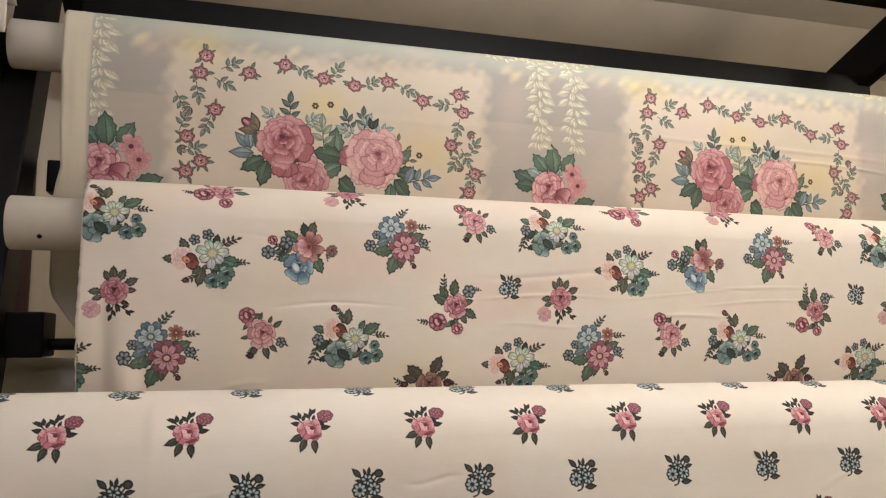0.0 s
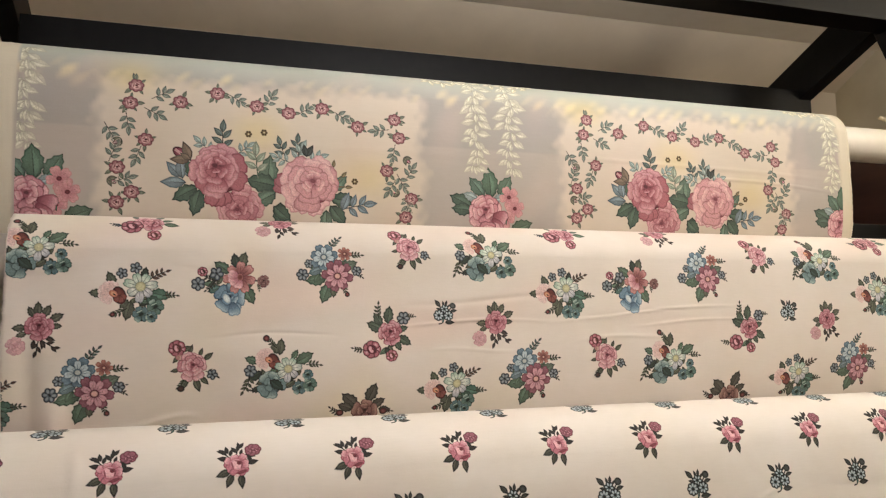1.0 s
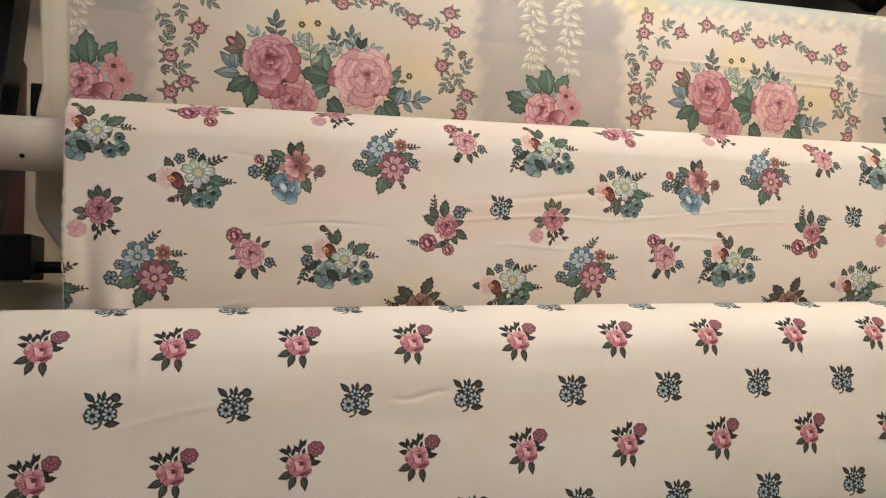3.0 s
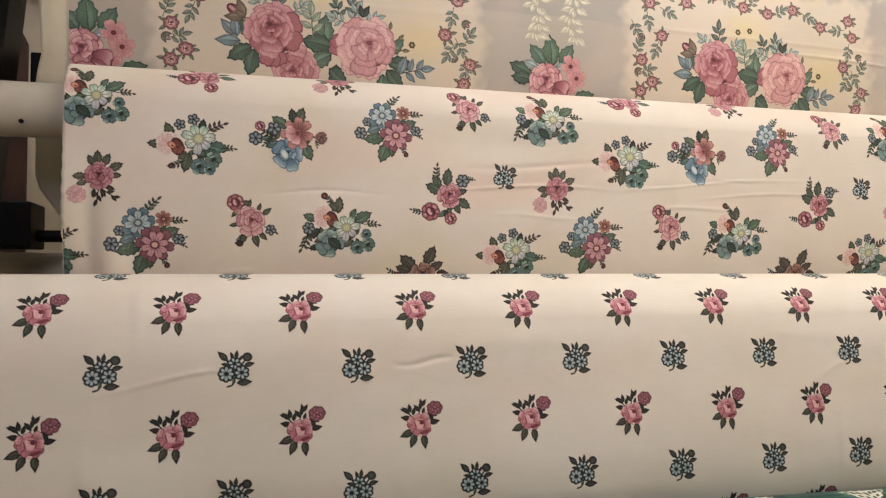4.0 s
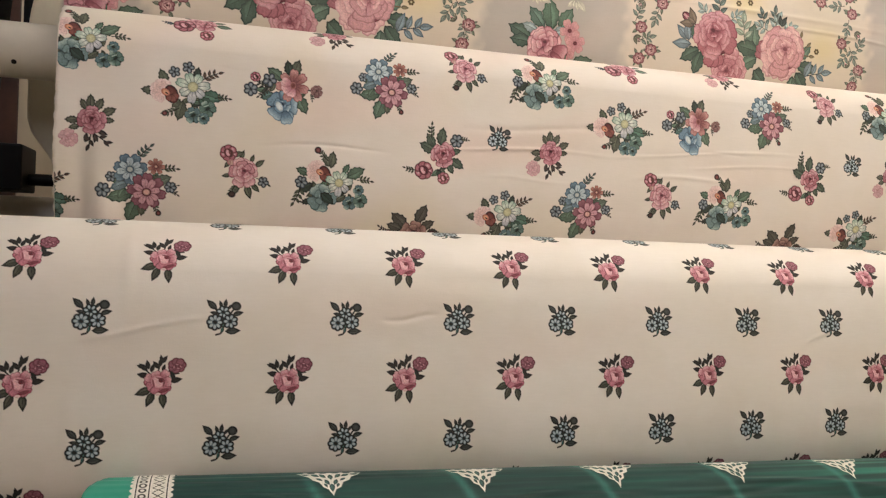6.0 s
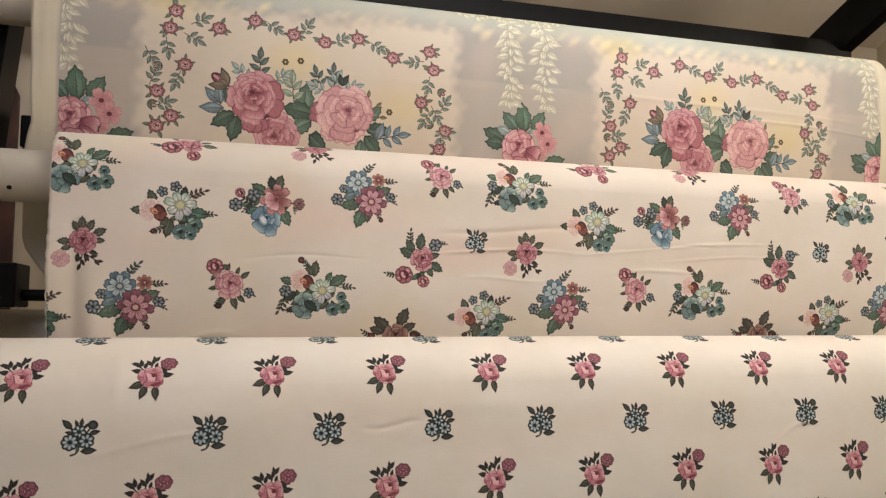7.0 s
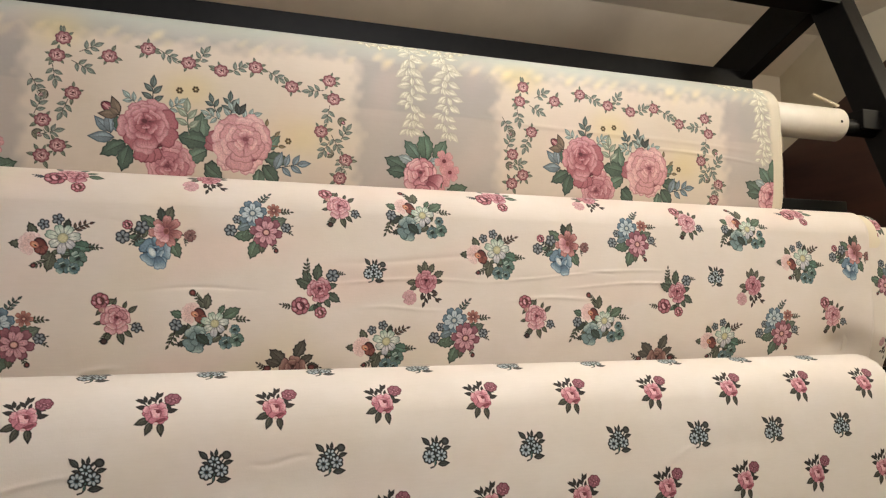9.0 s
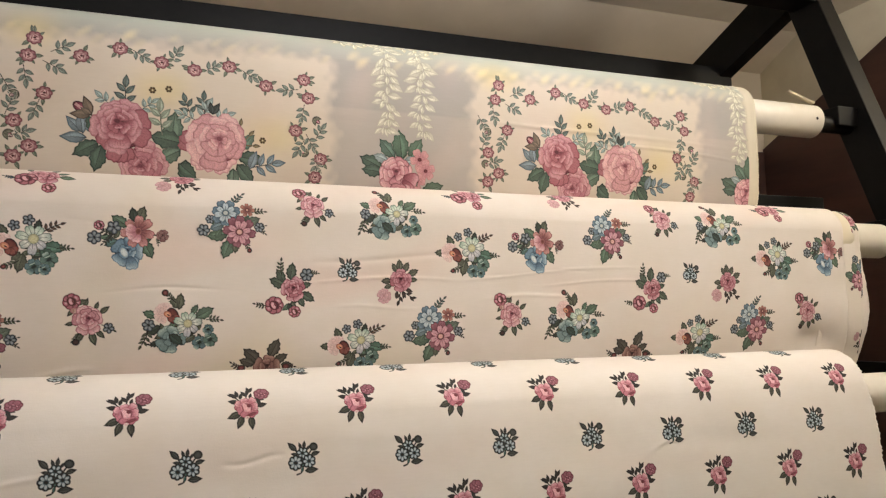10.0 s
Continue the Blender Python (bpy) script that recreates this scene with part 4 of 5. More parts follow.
def big_rose(p, x, y, r, pal, hx, hy, seed):
    """A large rose: rings of wide streaked petals that close in on a deep heart."""
    rng = random.Random(seed)
    p.shape(CIRC, pal["deep"], pal["deep"], pal["ink"], origin=(x, y), scale=(r * 0.8, r * 0.75))
    for n, reach, wide in ((7, 1.0, 0.86), (6, 0.8, 0.8), (5, 0.6, 0.66), (4, 0.42, 0.5), (3, 0.27, 0.36)):
        cx, cy = x + (hx - x) * (1.15 - reach), y + (hy - y) * (1.15 - reach)
        start = rng.uniform(0, 360)
        angles = sorted((start + 360 * i / n + rng.uniform(-13, 13) for i in range(n)), key=lambda a: math.sin(radians(a)) + rng.uniform(-0.5, 0.5))
        for a in angles:
            c, d = math.cos(radians(a)), math.sin(radians(a))
            root = reach * 0.22 * r
            q, w = (reach * r - root) * rng.uniform(0.88, 1.08), wide * r * rng.uniform(0.8, 1.12)
            petal(p, cx + c * root, cy + d * root * 0.92, a, q, w, pal, rng.choice(("light", "light", "mid")), 0.65, rng.choice(("deep", "ink")))
            for b in (-16, -5, 7, 17):
                c2, d2 = math.cos(radians(a + b)), math.sin(radians(a + b))
                p.line(cx + c * root + c2 * 0.25 * q, cy + d * root + d2 * 0.25 * q, cx + c * root + c2 * 0.78 * q, cy + d * root + d2 * 0.78 * q, 0.03 * r, pal["deep"], 0.006 * r, 0.4)
    p.shape(CIRC, pal["ink"], pal["ink"], pal["deep"], origin=(hx, hy), turn=20, scale=(r * 0.12, r * 0.09), alpha=0.9)


def panel_print(p, du):
    # the chain of small roses and sprays round the panel
    for u, v, t in ((-0.104, 0.107, -60), (-0.112, 0.136, 170), (-0.037, 0.129, 10), (0.02, 0.11, 190), (0.083, 0.127, 20), (0.135, 0.135, 0), (0.191, 0.123, 160), (0.252, 0.151, 15),
                    (0.317, 0.134, 20), (0.325, 0.166, 0), (-0.088, 0.194, 100), (-0.129, 0.24, 200), (-0.107, 0.278, 60), (-0.129, 0.295, 240), (0.303, 0.225, 120), (0.347, 0.272, 60), (0.338, 0.304, 200)):
        small_border_rose(p, u + du, v, t)
    for u, v, t in ((-0.075, 0.150, 25), (-0.065, 0.118, -30), (0.052, 0.118, 30), (0.105, 0.112, -60), (0.163, 0.128, -30), (0.225, 0.135, 30), (0.29, 0.155, 170), (-0.115, 0.168, 80), (-0.14, 0.185, 60),
                    (-0.135, 0.215, -70), (-0.1, 0.22, 110), (-0.118, 0.258, -20), (0.315, 0.195, 100), (0.345, 0.225, -60), (0.33, 0.245, 60), (0.31, 0.255, 120), (0.34, 0.285, 90)):
        p.place(u + du, v, 0.036, t, "printed_sprig")
        twig(p, -0.5, 0, 0, 1.0, (140, 152, 142), (106, 108, 100))
    for u, v, t in ((0.34, 0.205, 40), (-0.13, 0.2, 150), (-0.135, 0.262, 30), (0.318, 0.262, 200)):
        p.place(u + du, v, 0.017, t, "printed_bud")
        bud(p, -0.5, 0, 0, 1.0, dict(ROSE, ink=(120, 76, 78)), (130, 128, 110))
    # the bouquet
    p.place(0.09 + du, 0.25, 0.1, 0, "printed_rose_bouquet")
    green, deep, pale, blue = (116, 146, 128), (92, 122, 106), (164, 184, 182), (136, 158, 172)
    for x, y, t, q in ((-1.24, 0.02, 228, 0.34), (-1.22, 0.04, 262, 0.36), (-1.16, 0.1, 180, 0.4), (-1.1, 0.02, 250, 0.26)):
        leaf(p, x, y, t, q, blue)
    for x, y, t, q, f in ((-0.98, 0.16, 150, 0.42, deep), (-0.94, 0.2, 104, 0.42, deep), (-0.98, 0.04, 238, 0.34, deep), (0.1, 0.12, -84, 0.52, green), (0.3, 0.1, 190, 0.52, deep), (0.26, 0.2, 150, 0.42, green),
                          (0.34, 0.36, 92, 0.4, deep), (0.22, 0.42, 40, 0.36, deep), (1.16, 0.14, -44, 0.36, green), (1.16, 0.26, 6, 0.42, deep), (1.16, 0.38, 50, 0.4, deep), (1.1, 0.46, 90, 0.34, green)):
        leaf(p, x, y, t, q * 1.08, f, (66, 84, 78), SERR)
    for x, y, t, q in ((-0.6, -0.42, -92, 0.5), (0.42, -0.34, -112, 0.4), (0.62, -0.36, -94, 0.42)):
        twig(p, x, y, t, q, (112, 130, 126))
    for x, y, t, q in ((-0.74, -0.38, -140, 0.4), (-0.4, -0.38, -40, 0.36), (0.5, -0.3, -160, 0.36), (0.72, -0.32, -24, 0.4), (0.56, -0.26, -70, 0.44)):
        twig(p, x, y, t, q, pale, shade(pale, 0.74))
    leaf(p, 0.74, -0.42, -60, 0.24, (78, 88, 86), INK)
    leaf(p, 0.74, -0.42, -100, 0.22, (78, 88, 86), INK)
    twig(p, -0.04, -0.02, -96, 0.56, (168, 182, 164), (130, 140, 124))
    twig(p, 1.36, 0.44, -14, 0.56, blue)
    leaf(p, 1.36, 0.46, -70, 0.34, blue)
    for x0, y0, x1, y1 in ((1.16, 0.1, 1.2, -0.26), (1.16, 0.1, 1.34, -0.1), (1.18, 0.06, 1.4, 0.06)):
        p.line(x0, y0, x1, y1, 0.022, (136, 124, 98))
        leaf(p, x1, y1, math.degrees(math.atan2(y1 - y0, x1 - x0)), 0.14, (150, 134, 102), (112, 96, 72), LEAF, False)
    p.line(-1.0, -0.2, -1.18, -0.32, 0.026, (112, 96, 84))
    bud(p, -1.1, -0.27, -146, 0.36, dict(ROSE, light=(226, 176, 176)), (142, 122, 104))
    low = dict(ink=(150, 68, 88), deep=(184, 100, 118), mid=(216, 142, 156), light=(238, 186, 194))
    big_rose(p, -0.3, 0.46, 0.38, low, -0.36, 0.5, 21)
    # the deep rose with its throat above the middle, and the pale wide one
    red = dict(ink=(128, 50, 70), deep=(168, 78, 98), mid=(206, 122, 138), light=(236, 180, 190))
    for a in (60, 85, 110):
        petal(p, -0.68, 0.12, a, 0.36, 0.24, red, "mid", 0.8, "ink")
    big_rose(p, -0.66, -0.08, 0.46, red, -0.72, -0.2, 22)
    pink = dict(ink=(160, 80, 96), deep=(206, 130, 144), mid=(234, 174, 182), light=(249, 210, 213))
    for a, q in ((130, 0.5), (110, 0.46), (70, 0.5), (45, 0.46)):
        petal(p, 0.78, 0.1, a, q, 0.3, pink, "light", 0.8, "deep")
    for a in (185, 205):
        petal(p, 0.62, 0.12, a, 0.42, 0.26, dict(ink=pink["ink"], deep=(184, 100, 116), mid=(200, 122, 136), light=(214, 142, 154)), "mid")
    big_rose(p, 0.8, 0.03, 0.5, pink, 0.86, -0.02, 25)
    # hearts of the pale yellow blooms
    for x, y in ((-0.2, -0.75), (0.05, -0.79), (1.57, -0.04)):
        for k in range(6):
            t = radians(60 * k)
            p.shape(CIRC, (128, 104, 60), (120, 98, 60), (168, 150, 96), origin=(x + 0.035 * math.cos(t), y + 0.035 * math.sin(t)), scale=(0.024, 0.024))


def garland(p, u, v0, v1, n, flip):
    """A hanging string of soft cream leaves."""
    rng = random.Random(int(u * 1000))
    for k in range(n):
        v = v0 + (v1 - v0) * k / n
        p.place(u + 0.005 * math.sin(k * 1.7) * flip, v, 0.034, 0, "printed_garland", k > 0)
        for t in (28, 152, 68, 112, 90):
            s = (0.95 if t in (28, 152) else 0.7) * rng.uniform(0.75, 1.1) * (1 - 0.25 * k / n)
            t += rng.uniform(-22, 22)
            leaf(p, 0.1 * math.cos(radians(t)) + rng.uniform(-0.08, 0.08), rng.uniform(-0.1, 0.1), t, s, (226, 224, 204), (182, 180, 162), LEAF, rng.random() < 0.5, 0.62)


def corner_spray(p, u, v):
    p.place(u, v, 0.1, 0, "printed_corner_spray")
    for x, y, t, s, f in ((-0.08, 0.0, -130, 0.44, (108, 142, 128)), (0.06, 0.02, -96, 0.56, (104, 142, 120)), (0.2, 0.0, -58, 0.46, (112, 146, 126)), (-0.3, 0.2, 205, 0.48, (92, 122, 108)), (-0.3, 0.26, 185, 0.4, (92, 122, 108)),
                          (0.46, 0.6, -20, 0.46, GREEN), (0.42, 0.68, 16, 0.5, (96, 132, 112)), (-0.2, 0.06, 200, 0.3, (164, 184, 190)), (0.1, 0.06, -20, 0.26, (164, 184, 190))):
        leaf(p, x, y, t, s, f, None, SERR)
    blush = dict(ink=(206, 130, 142), deep=(214, 142, 152), mid=(226, 160, 168), light=(234, 178, 182))
    for x, y, r, n in ((0.4, 0.0, 0.2, 1), (0.52, 0.2, 0.19, 2), (0.36, 0.4, 0.18, 3)):
        daisy(p, x, y, r, blush, 5, 25 * n, (150, 62, 76), (170, 84, 96))
    for x, y in ((0.22, 0.2), (0.3, 0.56)):
        twig(p, x, y, 60, 0.3, GREEN)
    rose(p, -0.05, 0.28, 0.34, PINK, 10, 3, 31)
    petal(p, 0.1, 0.32, 20, 0.3, 0.3, ROSE, "light")
    petal(p, 0.1, 0.38, 60, 0.3, 0.26, ROSE, "light")
    rose(p, 0.0, 0.78, 0.36, PINK, 60, 3, 32)


prints = Print(dye1, 0.0009, fade=0.04, mottle=0.08, strong=0.36, pure=0.74)
for k in (0, 1):
    panel_print(prints, k * STEP1)
for k in (-1, 0, 1):
    for u, flip in ((0.469, 1), (0.535, -1)):
        if -0.27 < u + k * STEP1 < 1.29:
            garland(prints, u + k * STEP1, 0.045, 0.225, 11, flip)
    if k > -1:
        for j in range(9):
            a = 0.39 + 0.024 * j + k * STEP1
            if a < 1.28:
                prints.place(a, 0.038 + 0.006 * math.sin(j * 2), 0.024, 0, "printed_leaf")
                for t in (20, 150, 80, 200):
                    leaf(prints, 0, 0, t + 15 * j, 0.9, (228, 224, 198), (188, 186, 166))
    u = 0.49 + k * STEP1
    if k < 0:
        u = -0.25
    corner_spray(prints, u, 0.262)
prints.lay(cloth1, sheet1, -0.271, 1.29)

# ---- roll with scattered bouquets ----
roll2 = roll_thing("cream cotton roll printed with scattered pink, blue and green bouquets")
Y2, Z2, R2 = 1.26, 1.700, 0.067
cloth2 = Cloth(Y2, Z2, R2, [(1.1925, 1.68), (1.191, 1.61), (1.192, 1.56), (1.199, 1.51), (1.214, 1.46), (1.238, 1.37), (1.245, 1.27)], 80, 41,
               creases=((0.28, 0.205, 0.56, 0.20, 0.0024, 0.0014), (0.3, 0.172, 0.6, 0.16, 0.004, -0.0015), (0.55, 0.2, 0.95, 0.175, 0.0024, 0.0015), (0.62, 0.19, 0.82, 0.186, 0.002, -0.0013), (0.7, 0.21, 1.0, 0.2, 0.002, 0.0012), (-0.06, 0.12, 0.08, 0.118, 0.002, -0.0008), (0.0, 0.222, 0.2, 0.215, 0.002, -0.0016),
                        (0.34, 0.248, 0.5, 0.245, 0.0024, 0.0012), (0.6, 0.235, 0.8, 0.225, 0.003, 0.0014), (-0.1, 0.345, 0.0, 0.335, 0.004, 0.002)),
               bumps=((1.345, 0.32, 0.035, 0.025, -0.012), (1.40, 0.27, 0.03, 0.05, 0.008), (-0.195, 0.335, 0.022, 0.05, 0.013), (-0.225, 0.28, 0.012, 0.09, -0.006), (-0.17, 0.30, 0.012, 0.04, -0.005)))


def right2(v):
    return np.interp(v, [-0.06, 0.05, 0.15, 0.25, 0.33, 0.45], [1.478, 1.482, 1.486, 1.50, 1.492, 1.47]) + 0.001 * wave(v, v * 0, 43, 200, 1)


def right2_upper(v):
    return np.interp(v, [-0.06, 0.05, 0.15, 0.25, 0.33, 0.45], [1.452, 1.436, 1.428, 1.43, 1.436, 1.42]) + 0.0016 * wave(v, v * 0, 44, 120, 1)


# the layer below juts out past the cut end of the upper one
under2 = Cloth(Y2 + 0.001, Z2 - 0.001, R2 - 0.004, [(1.199, 1.68), (1.1975, 1.61), (1.1985, 1.56), (1.205, 1.51), (1.22, 1.46), (1.242, 1.37), (1.249, 1.27)], 80, 45,
               bumps=((1.47, 0.1, 0.006, 0.1, 0.002), (1.45, 0.3, 0.02, 0.04, 0.006), (1.485, 0.24, 0.006, 0.1, -0.003)))
sheet2b = sheet(under2, lambda v: 1.36 + 0 * v, right2, -0.06, 0.50, flat((238, 230, 222), 0.3), roll2, "frayed lower layer of printed cotton", "under_layer", 40, 200)
prints = Print(flat((238, 230, 222), 0.3), 0.0009, strong=0.36, pure=0.7)
for fn, u, v, size, turn in ((motif_blue_and_daisy, 1.478, 0.185, 0.07, 80), (motif_three_roses, 1.462, 0.055, 0.06, 30), (motif_rose_and_ghost, 1.49, 0.315, 0.05, 60)):
    prints.place(u, v, size, turn, "printed_bouquet")
    fn(prints)
prints.lay(under2, sheet2b, 1.40, 1.484)

sheet2 = sheet(cloth2, edge(-0.258, 42), right2_upper, -0.06, 0.50, flat((238, 230, 224)), roll2, "cream printed cotton hanging over the roll")
wound(-0.254, 1.476, Y2, Z2, R2 - 0.0045, PIPE_R, (238, 228, 208), roll2)
pipe_part(-0.361, 1.612, Y2, Z2, PIPE_R, roll2, ((-0.316, -35),))
prints = Print(flat((238, 230, 224)), 0.0008, strong=0.36, pure=0.7)
for k in (-1, 0, 1, 2):
    for fn, u, v, size, turn in ((motif_wide_bouquet, -0.228, 0.09, 0.0882, 0), (motif_wide_bouquet, 0.112, 0.265, 0.0900, 0), (motif_green_bouquet, -0.094, 0.156, 0.0900, 0), (motif_green_bouquet, 0.38, 0.308, 0.0882, 0),
                                 (motif_red_and_blue, 0.041, 0.139, 0.0900, 0), (motif_blue_and_daisy, 0.191, 0.122, 0.0846, 0), (motif_blue_and_daisy, -0.147, 0.288, 0.0882, 0), (motif_pink_rose, 0.311, 0.085, 0.0657, 10),
                                 (motif_pink_rose, -0.012, 0.262, 0.0702, 10), (motif_rose_and_ghost, -0.218, 0.207, 0.0648, 0), (motif_three_roses, 0.269, 0.218, 0.0756, 0), (motif_blue_spray, 0.368, 0.187, 0.0396, 8),
                                 (motif_twin_roses, -0.085, 0.046, 0.0765, 0), (motif_rose_and_ghost, 0.108, 0.036, 0.0630, 0), (motif_dusky_rose, 0.236, 0.332, 0.0810, 0)):
        u += k * 0.667
        if -0.30 < u < 1.41:
            prints.place(u, v, size * 0.95, turn, "printed_bouquet")
            fn(prints)
prints.lay(cloth2, sheet2, -0.256, 1.424)

# ---- roll with small sprays ----
roll3 = roll_thing("off-white cotton roll printed with rows of small rose and blue sprays")
Y3, Z3, R3 = 1.13, 1.381, 0.088
cloth3 = Cloth(Y3, Z3, R3, [(1.0375, 1.375), (1.0305, 1.33), (1.0235, 1.28), (1.016, 1.21), (1.018, 1.16), (1.035, 1.10), (1.055, 1.02), (1.06, 0.95)], 70, 51,
               creases=((0.16, 0.165, 0.24, 0.163, 0.003, -0.0018), (-0.2, 0.19, -0.02, 0.165, 0.003, 0.0012), (0.8, 0.20, 0.87, 0.18, 0.003, 0.0014)),
               bumps=((-0.145, 0.09, 0.006, 0.045, 0.0022), (-0.2, 0.30, 0.006, 0.04, 0.0018), (0.83, 0.30, 0.004, 0.05, 0.0016)))
sheet3 = sheet(cloth3, edge(-0.40, 52), edge(1.303, 53, 0.003), -0.06, 0.54, flat((240, 234, 229), 0.2), roll3, "off-white printed cotton hanging over the roll")
wound(-0.396, 1.297, Y3, Z3, R3 - 0.0045, PIPE_R, (240, 232, 216), roll3)
pipe_part(-0.40 - 0.02, 1.62, Y3, Z3, PIPE_R, roll3)
prints = Print(flat((240, 234, 229), 0.2), 0.0007, strong=0.55, pure=0.72)
for k in range(-3, 10):
    for row in range(3):
        u, v = 0.046 + 0.149 * k, 0.094 + 0.148 * row
        if u < 1.27:
            prints.place(u, v, 0.059, -4, "printed_rose_spray")
            motif_rose_spray(prints)
        u, v = -0.034 + 0.149 * k, 0.017 + 0.149 * row
        if -0.37 < u < 1.27:
            prints.place(u, v, 0.0425, 2, "printed_blue_spray")
            motif_blue_spray(prints)
prints.lay(cloth3, sheet3, -0.398, 1.30)

# ---- green roll ----
roll4 = roll_thing("dark teal gathered cotton roll with white embroidered motifs and lace band")
Y4, Z4, R4 = 0.955, 1.117, 0.07
cloth4 = Cloth(Y4, Z4, R4, [(0.885, 1.10), (0.884, 1.0), (0.884, 0.9)], 80, 61, slack=0.0015, droop=0.019, gather=0.0006,
               creases=tuple((a, 0.028 + 0.03 * (j % 3), a + 0.3, 0.032 + 0.03 * ((j + 1) % 3), 0.005, 0.003 - 0.005 * (j % 2)) for j, a in enumerate(np.arange(-0.1, 1.2, 0.11))))


def dye4(U, V):
    base, bright, dark = (np.array(lin(*c)) for c in ((10, 70, 64), (48, 150, 130), (8, 38, 42)))
    # shaded folds and lit ridges of the gathers, painted into the dye as streaks
    k = np.clip(0.5 + 0.5 * wave(U, V, 63, 12, 120), 0, 1)[..., None]
    c = dark * (1 - k) + base * k
    k = np.clip(wave(U, V, 65, 30, 420), 0, 1)[..., None] * 0.35
    c = c * (1 - k) + bright * k * 0.5
    s = np.clip((-0.118 - U) / 0.004, 0, 1)[..., None]
    right = np.clip((U - 0.55) / 0.3, 0, 1)[..., None] * np.clip(wave(U, V, 64, 8, 420), 0, 1)[..., None]
    c = c * (1 - 0.8 * right) + bright * 0.8 * right
    w = np.mod(U - 0.146 - 0.3 * V, 0.178)
    stripe = np.exp(-(((w - 0.089) / 0.0055) ** 2))[..., None] * np.clip((U - 0.05) / 0.02, 0, 1)[..., None] * 0.4
    c = c * (1 - stripe) + np.array(lin(70, 150, 140)) * stripe
    return c * (1 - s) + bright * s


sheet4 = sheet(cloth4, lambda v: -0.172 + 0.02 * np.exp(-(((v + 0.02) / 0.03) ** 2)), edge(1.32, 62), -0.06, 0.26, dye4, roll4, "dark teal gathered cotton")
wound(-0.165, 1.315, Y4, Z4 - 0.012, R4 - 0.024, PIPE_R, (30, 100, 90), roll4)
pipe_part(-0.40, 1.60, Y4, Z4, PIPE_R, roll4)
prints = Print(dye4, 0.0007, base=0.0012, mottle=0.05, strong=0.1, pure=1.0)
for j in range(36):
    v = -0.05 + j * 0.0085
    prints.place(-0.103, v, 0.0085, 0, "lace_band", j > 0)
    white, gap = (228, 224, 216), (58, 50, 52)
    prints.shape([(-2.3, -0.56), (2.3, -0.56), (2.3, 0.56), (-2.3, 0.56)], white)
    prints.shape(CIRC, gap, origin=(-1.1, 0), scale=(0.5, 0.44))
    prints.shape(CIRC, white, origin=(-1.1, 0), scale=(0.26, 0.24))
    prints.line(0.1, -0.5, 1.5, 0.5, 0.14, gap)
    prints.line(1.5, -0.5, 0.1, 0.5, 0.14, gap)
    for x in (-1.85, -0.3, 1.85):
        prints.line(x, -0.55, x, 0.55, 0.16, gap)
    for x in (-2.3, 2.3):
        prints.shape(CIRC, white, origin=(x, 0), scale=(0.3, 0.36))
for k in range(-1, 7):
    prints.place(0.267 + 0.178 * k, 0.02, 0.034, 0, "embroidered_motif")
    thread, hole = (222, 220, 212), (64, 100, 96)
    prints.shape([(-1.1, -0.62), (1.1, -0.62), (0.95, -0.42), (0.72, -0.3), (0.62, -0.06), (0.4, 0.04), (0.3, 0.3), (0.12, 0.4), (0.0, 0.72), (-0.12, 0.4), (-0.3, 0.3), (-0.4, 0.04), (-0.62, -0.06), (-0.72, -0.3), (-0.95, -0.42)], thread)
    for side in (-1, 1):
        for x, y, t, q in ((0.98, -0.5, 172, 0.34), (0.66, -0.5, 150, 0.36), (0.36, -0.5, 128, 0.36), (0.5, -0.2, 140, 0.28), (0.2, -0.1, 112, 0.34), (0.24, 0.1, 110, 0.24)):
            leaf(prints, side * x, y, t if side > 0 else 180 - t, q, hole, (150, 168, 160), LEAF, False)
    leaf(prints, 0.0, -0.46, 90, 0.4, hole, (150, 168, 160), LEAF, False)
    leaf(prints, 0.0, 0.12, 90, 0.4, hole, (150, 168, 160), LEAF, False)
    for x in (-0.8, -0.4, 0.0, 0.4, 0.8):
        prints.shape(CIRC, thread, origin=(x, -0.62), scale=(0.1, 0.08))
prints.lay(cloth4, sheet4, -0.17, 1.31)

# ---- brackets of the rack ----
for yc, zc in ((Y1, Z1), (Y2, Z2), (Y3, Z3), (Y4, Z4)):
    b = part("bracket", box(1.60, 1.662, yc - 0.03, yc + 0.04, zc - 0.008, zc + 0.04) if zc == Z1 else box(1.63, 1.664, yc - 0.05, yc + 0.05, zc - 0.03, zc + 0.05), MAT_FRAME, rack)
    part("peg", pipe(1.50 if zc == Z1 else 1.58, 1.66, yc, zc, 0.02, 0.004, 24), MAT_FRAME, b, smooth=True)
    part("bracket", box(-0.455, -0.409, yc - 0.03, yc + 0.15, zc - 0.03, zc + 0.03), MAT_FRAME, rack)
arm = part("arm", box(-0.45, -0.318, 1.30, 1.395, 1.508, 1.575), MAT_FRAME, rack)
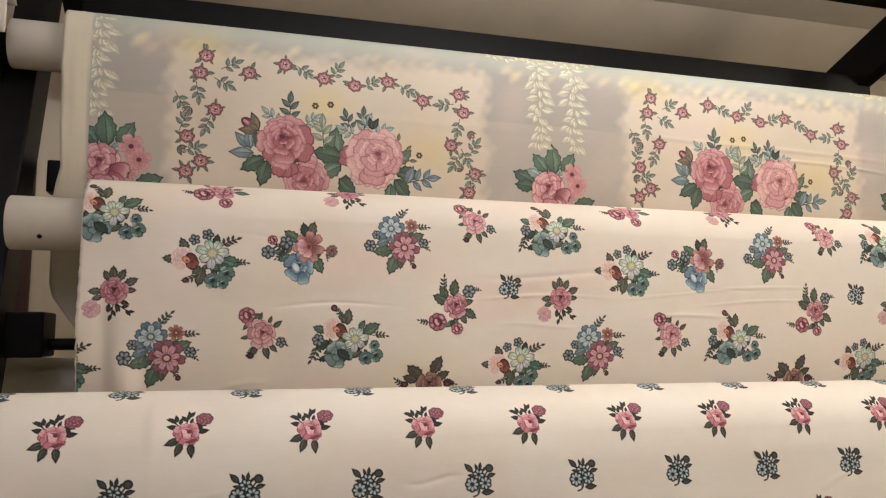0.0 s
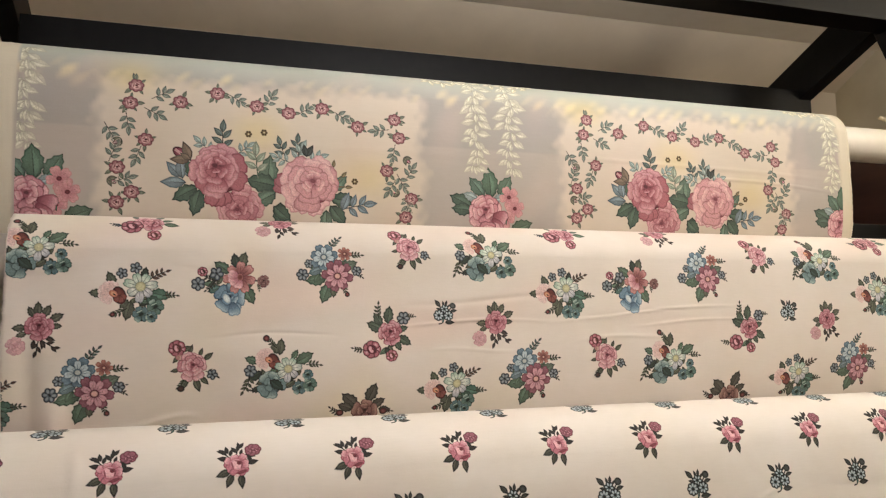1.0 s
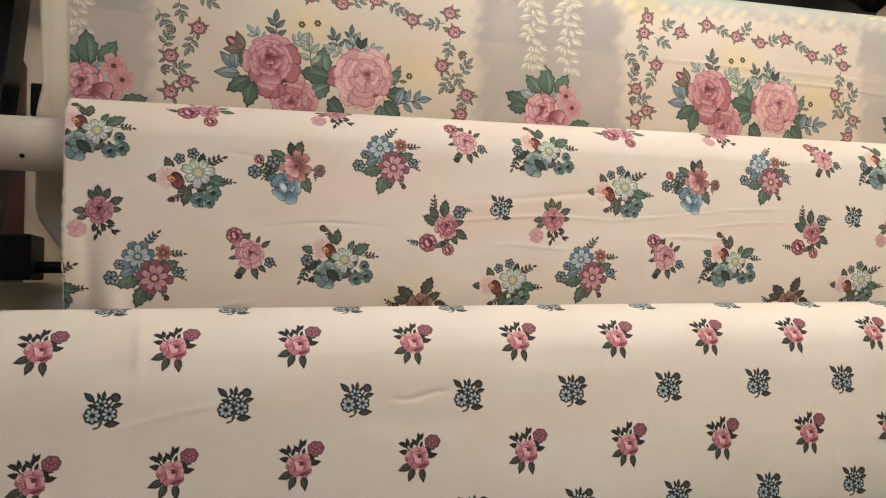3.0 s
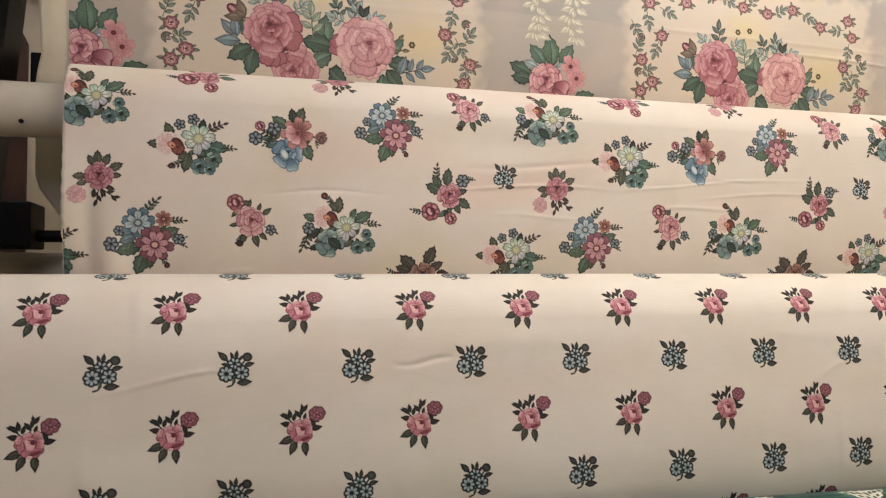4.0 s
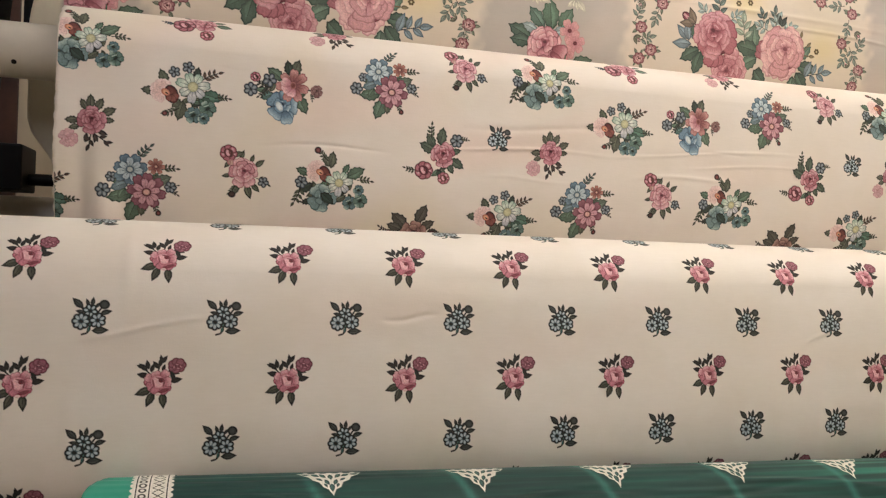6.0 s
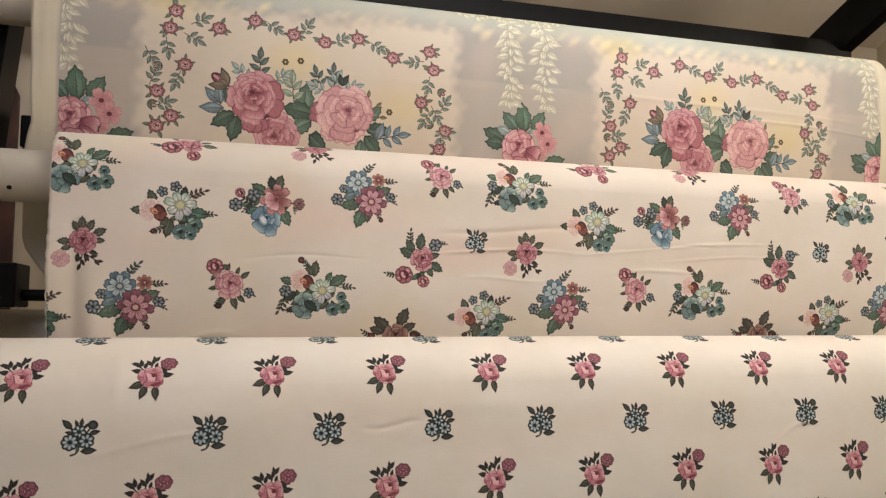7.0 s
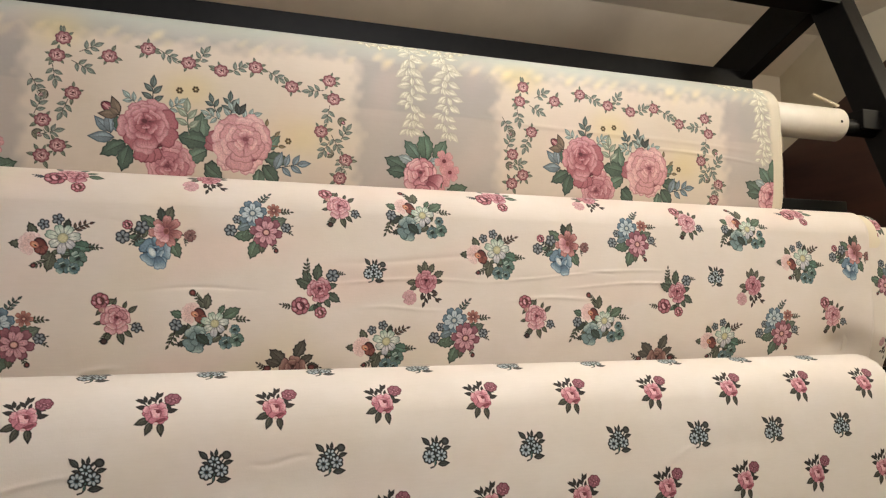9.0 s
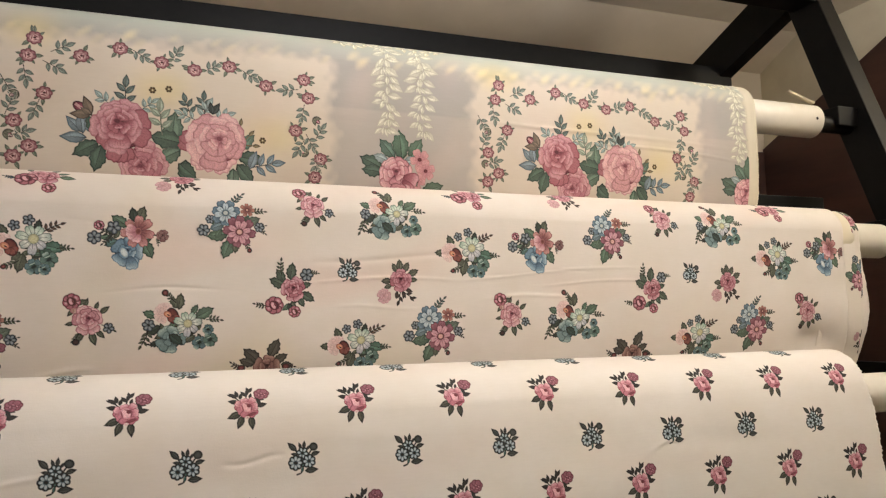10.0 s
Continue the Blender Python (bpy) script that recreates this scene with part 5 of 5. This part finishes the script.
part("spindle", pipe(-0.32, -0.262, 1.35, 1.527, 0.009, 0.003, 16), MAT_FRAME, arm, smooth=True)

# ---- small things ----
slip = thing("paper_slip", "folded cream paper slip lying on the pipe end", "paper")
bm = bmesh.new()
for k, (dz, turn) in enumerate(((0.0, 0), (0.0025, 4))):
    add_box(bm, -0.034, 0.034, -0.006, 0.006, dz - 0.0008, dz + 0.0008, 0.0004)
bmesh.ops.transform(bm, matrix=pose(1.505, Y1 - 0.01, Z1 + PIPE_R + 0.017, 0, 26, -18), verts=bm.verts)
part("folded_sheet", bm, MAT_PAPER, slip)

# bare pipe on the rear side of the rack
bare = thing("plastic_pipe", "bare cream plastic pipe lying behind the hanging cloths", "pipe")
part("tube", pipe(-0.47, 1.62, 1.425, 1.466, PIPE_R, 0.004), MAT_PVC, bare, smooth=True)
for x0 in (-0.455, 1.628):
    part("bracket", box(x0, x0 + 0.03, 1.28, 1.47, 1.40, 1.428), MAT_FRAME, rack)

# crumpled remnant over the bracket
rng = np.random.default_rng(8)
n = 22
gx, gy = np.meshgrid(np.linspace(-0.475, -0.392, n), np.linspace(0, 1, n), indexing="ij")
fold = 0.006 * wave(gx * 1, gy * 0.1, 71, 90, 60)
yy = 1.30 + 0.09 * np.clip(gy - 0.35, 0, 1) - 0.004 + fold
zz = 2.03 + 0.05 * np.sin(np.clip(gy, 0, 1) * 2.6) - 0.055 * np.clip(0.35 - gy, 0, 1) * 2 + 0.004 * wave(gx, gy, 72, 120, 9)
remnant = thing("cloth_remnant", "crumpled white cotton remnant with small dark print", "cloth")
spots = np.clip(4 * wave(gx, gy, 73, 130, 12) - 2.2, 0, 1)[..., None]
dye = np.array(lin(226, 218, 206)) * (1 - spots) + np.array(lin(120, 92, 84)) * spots
ob = mesh_from("scrap", np.stack([gx, yy, zz], -1).reshape(-1, 3), [(i * n + j, (i + 1) * n + j, (i + 1) * n + j + 1, i * n + j + 1) for i in range(n - 1) for j in range(n - 1)], dye.reshape(-1, 3), MAT_PRINT, remnant)
ob.modifiers.new("thickness", "SOLIDIFY").thickness = 0.001
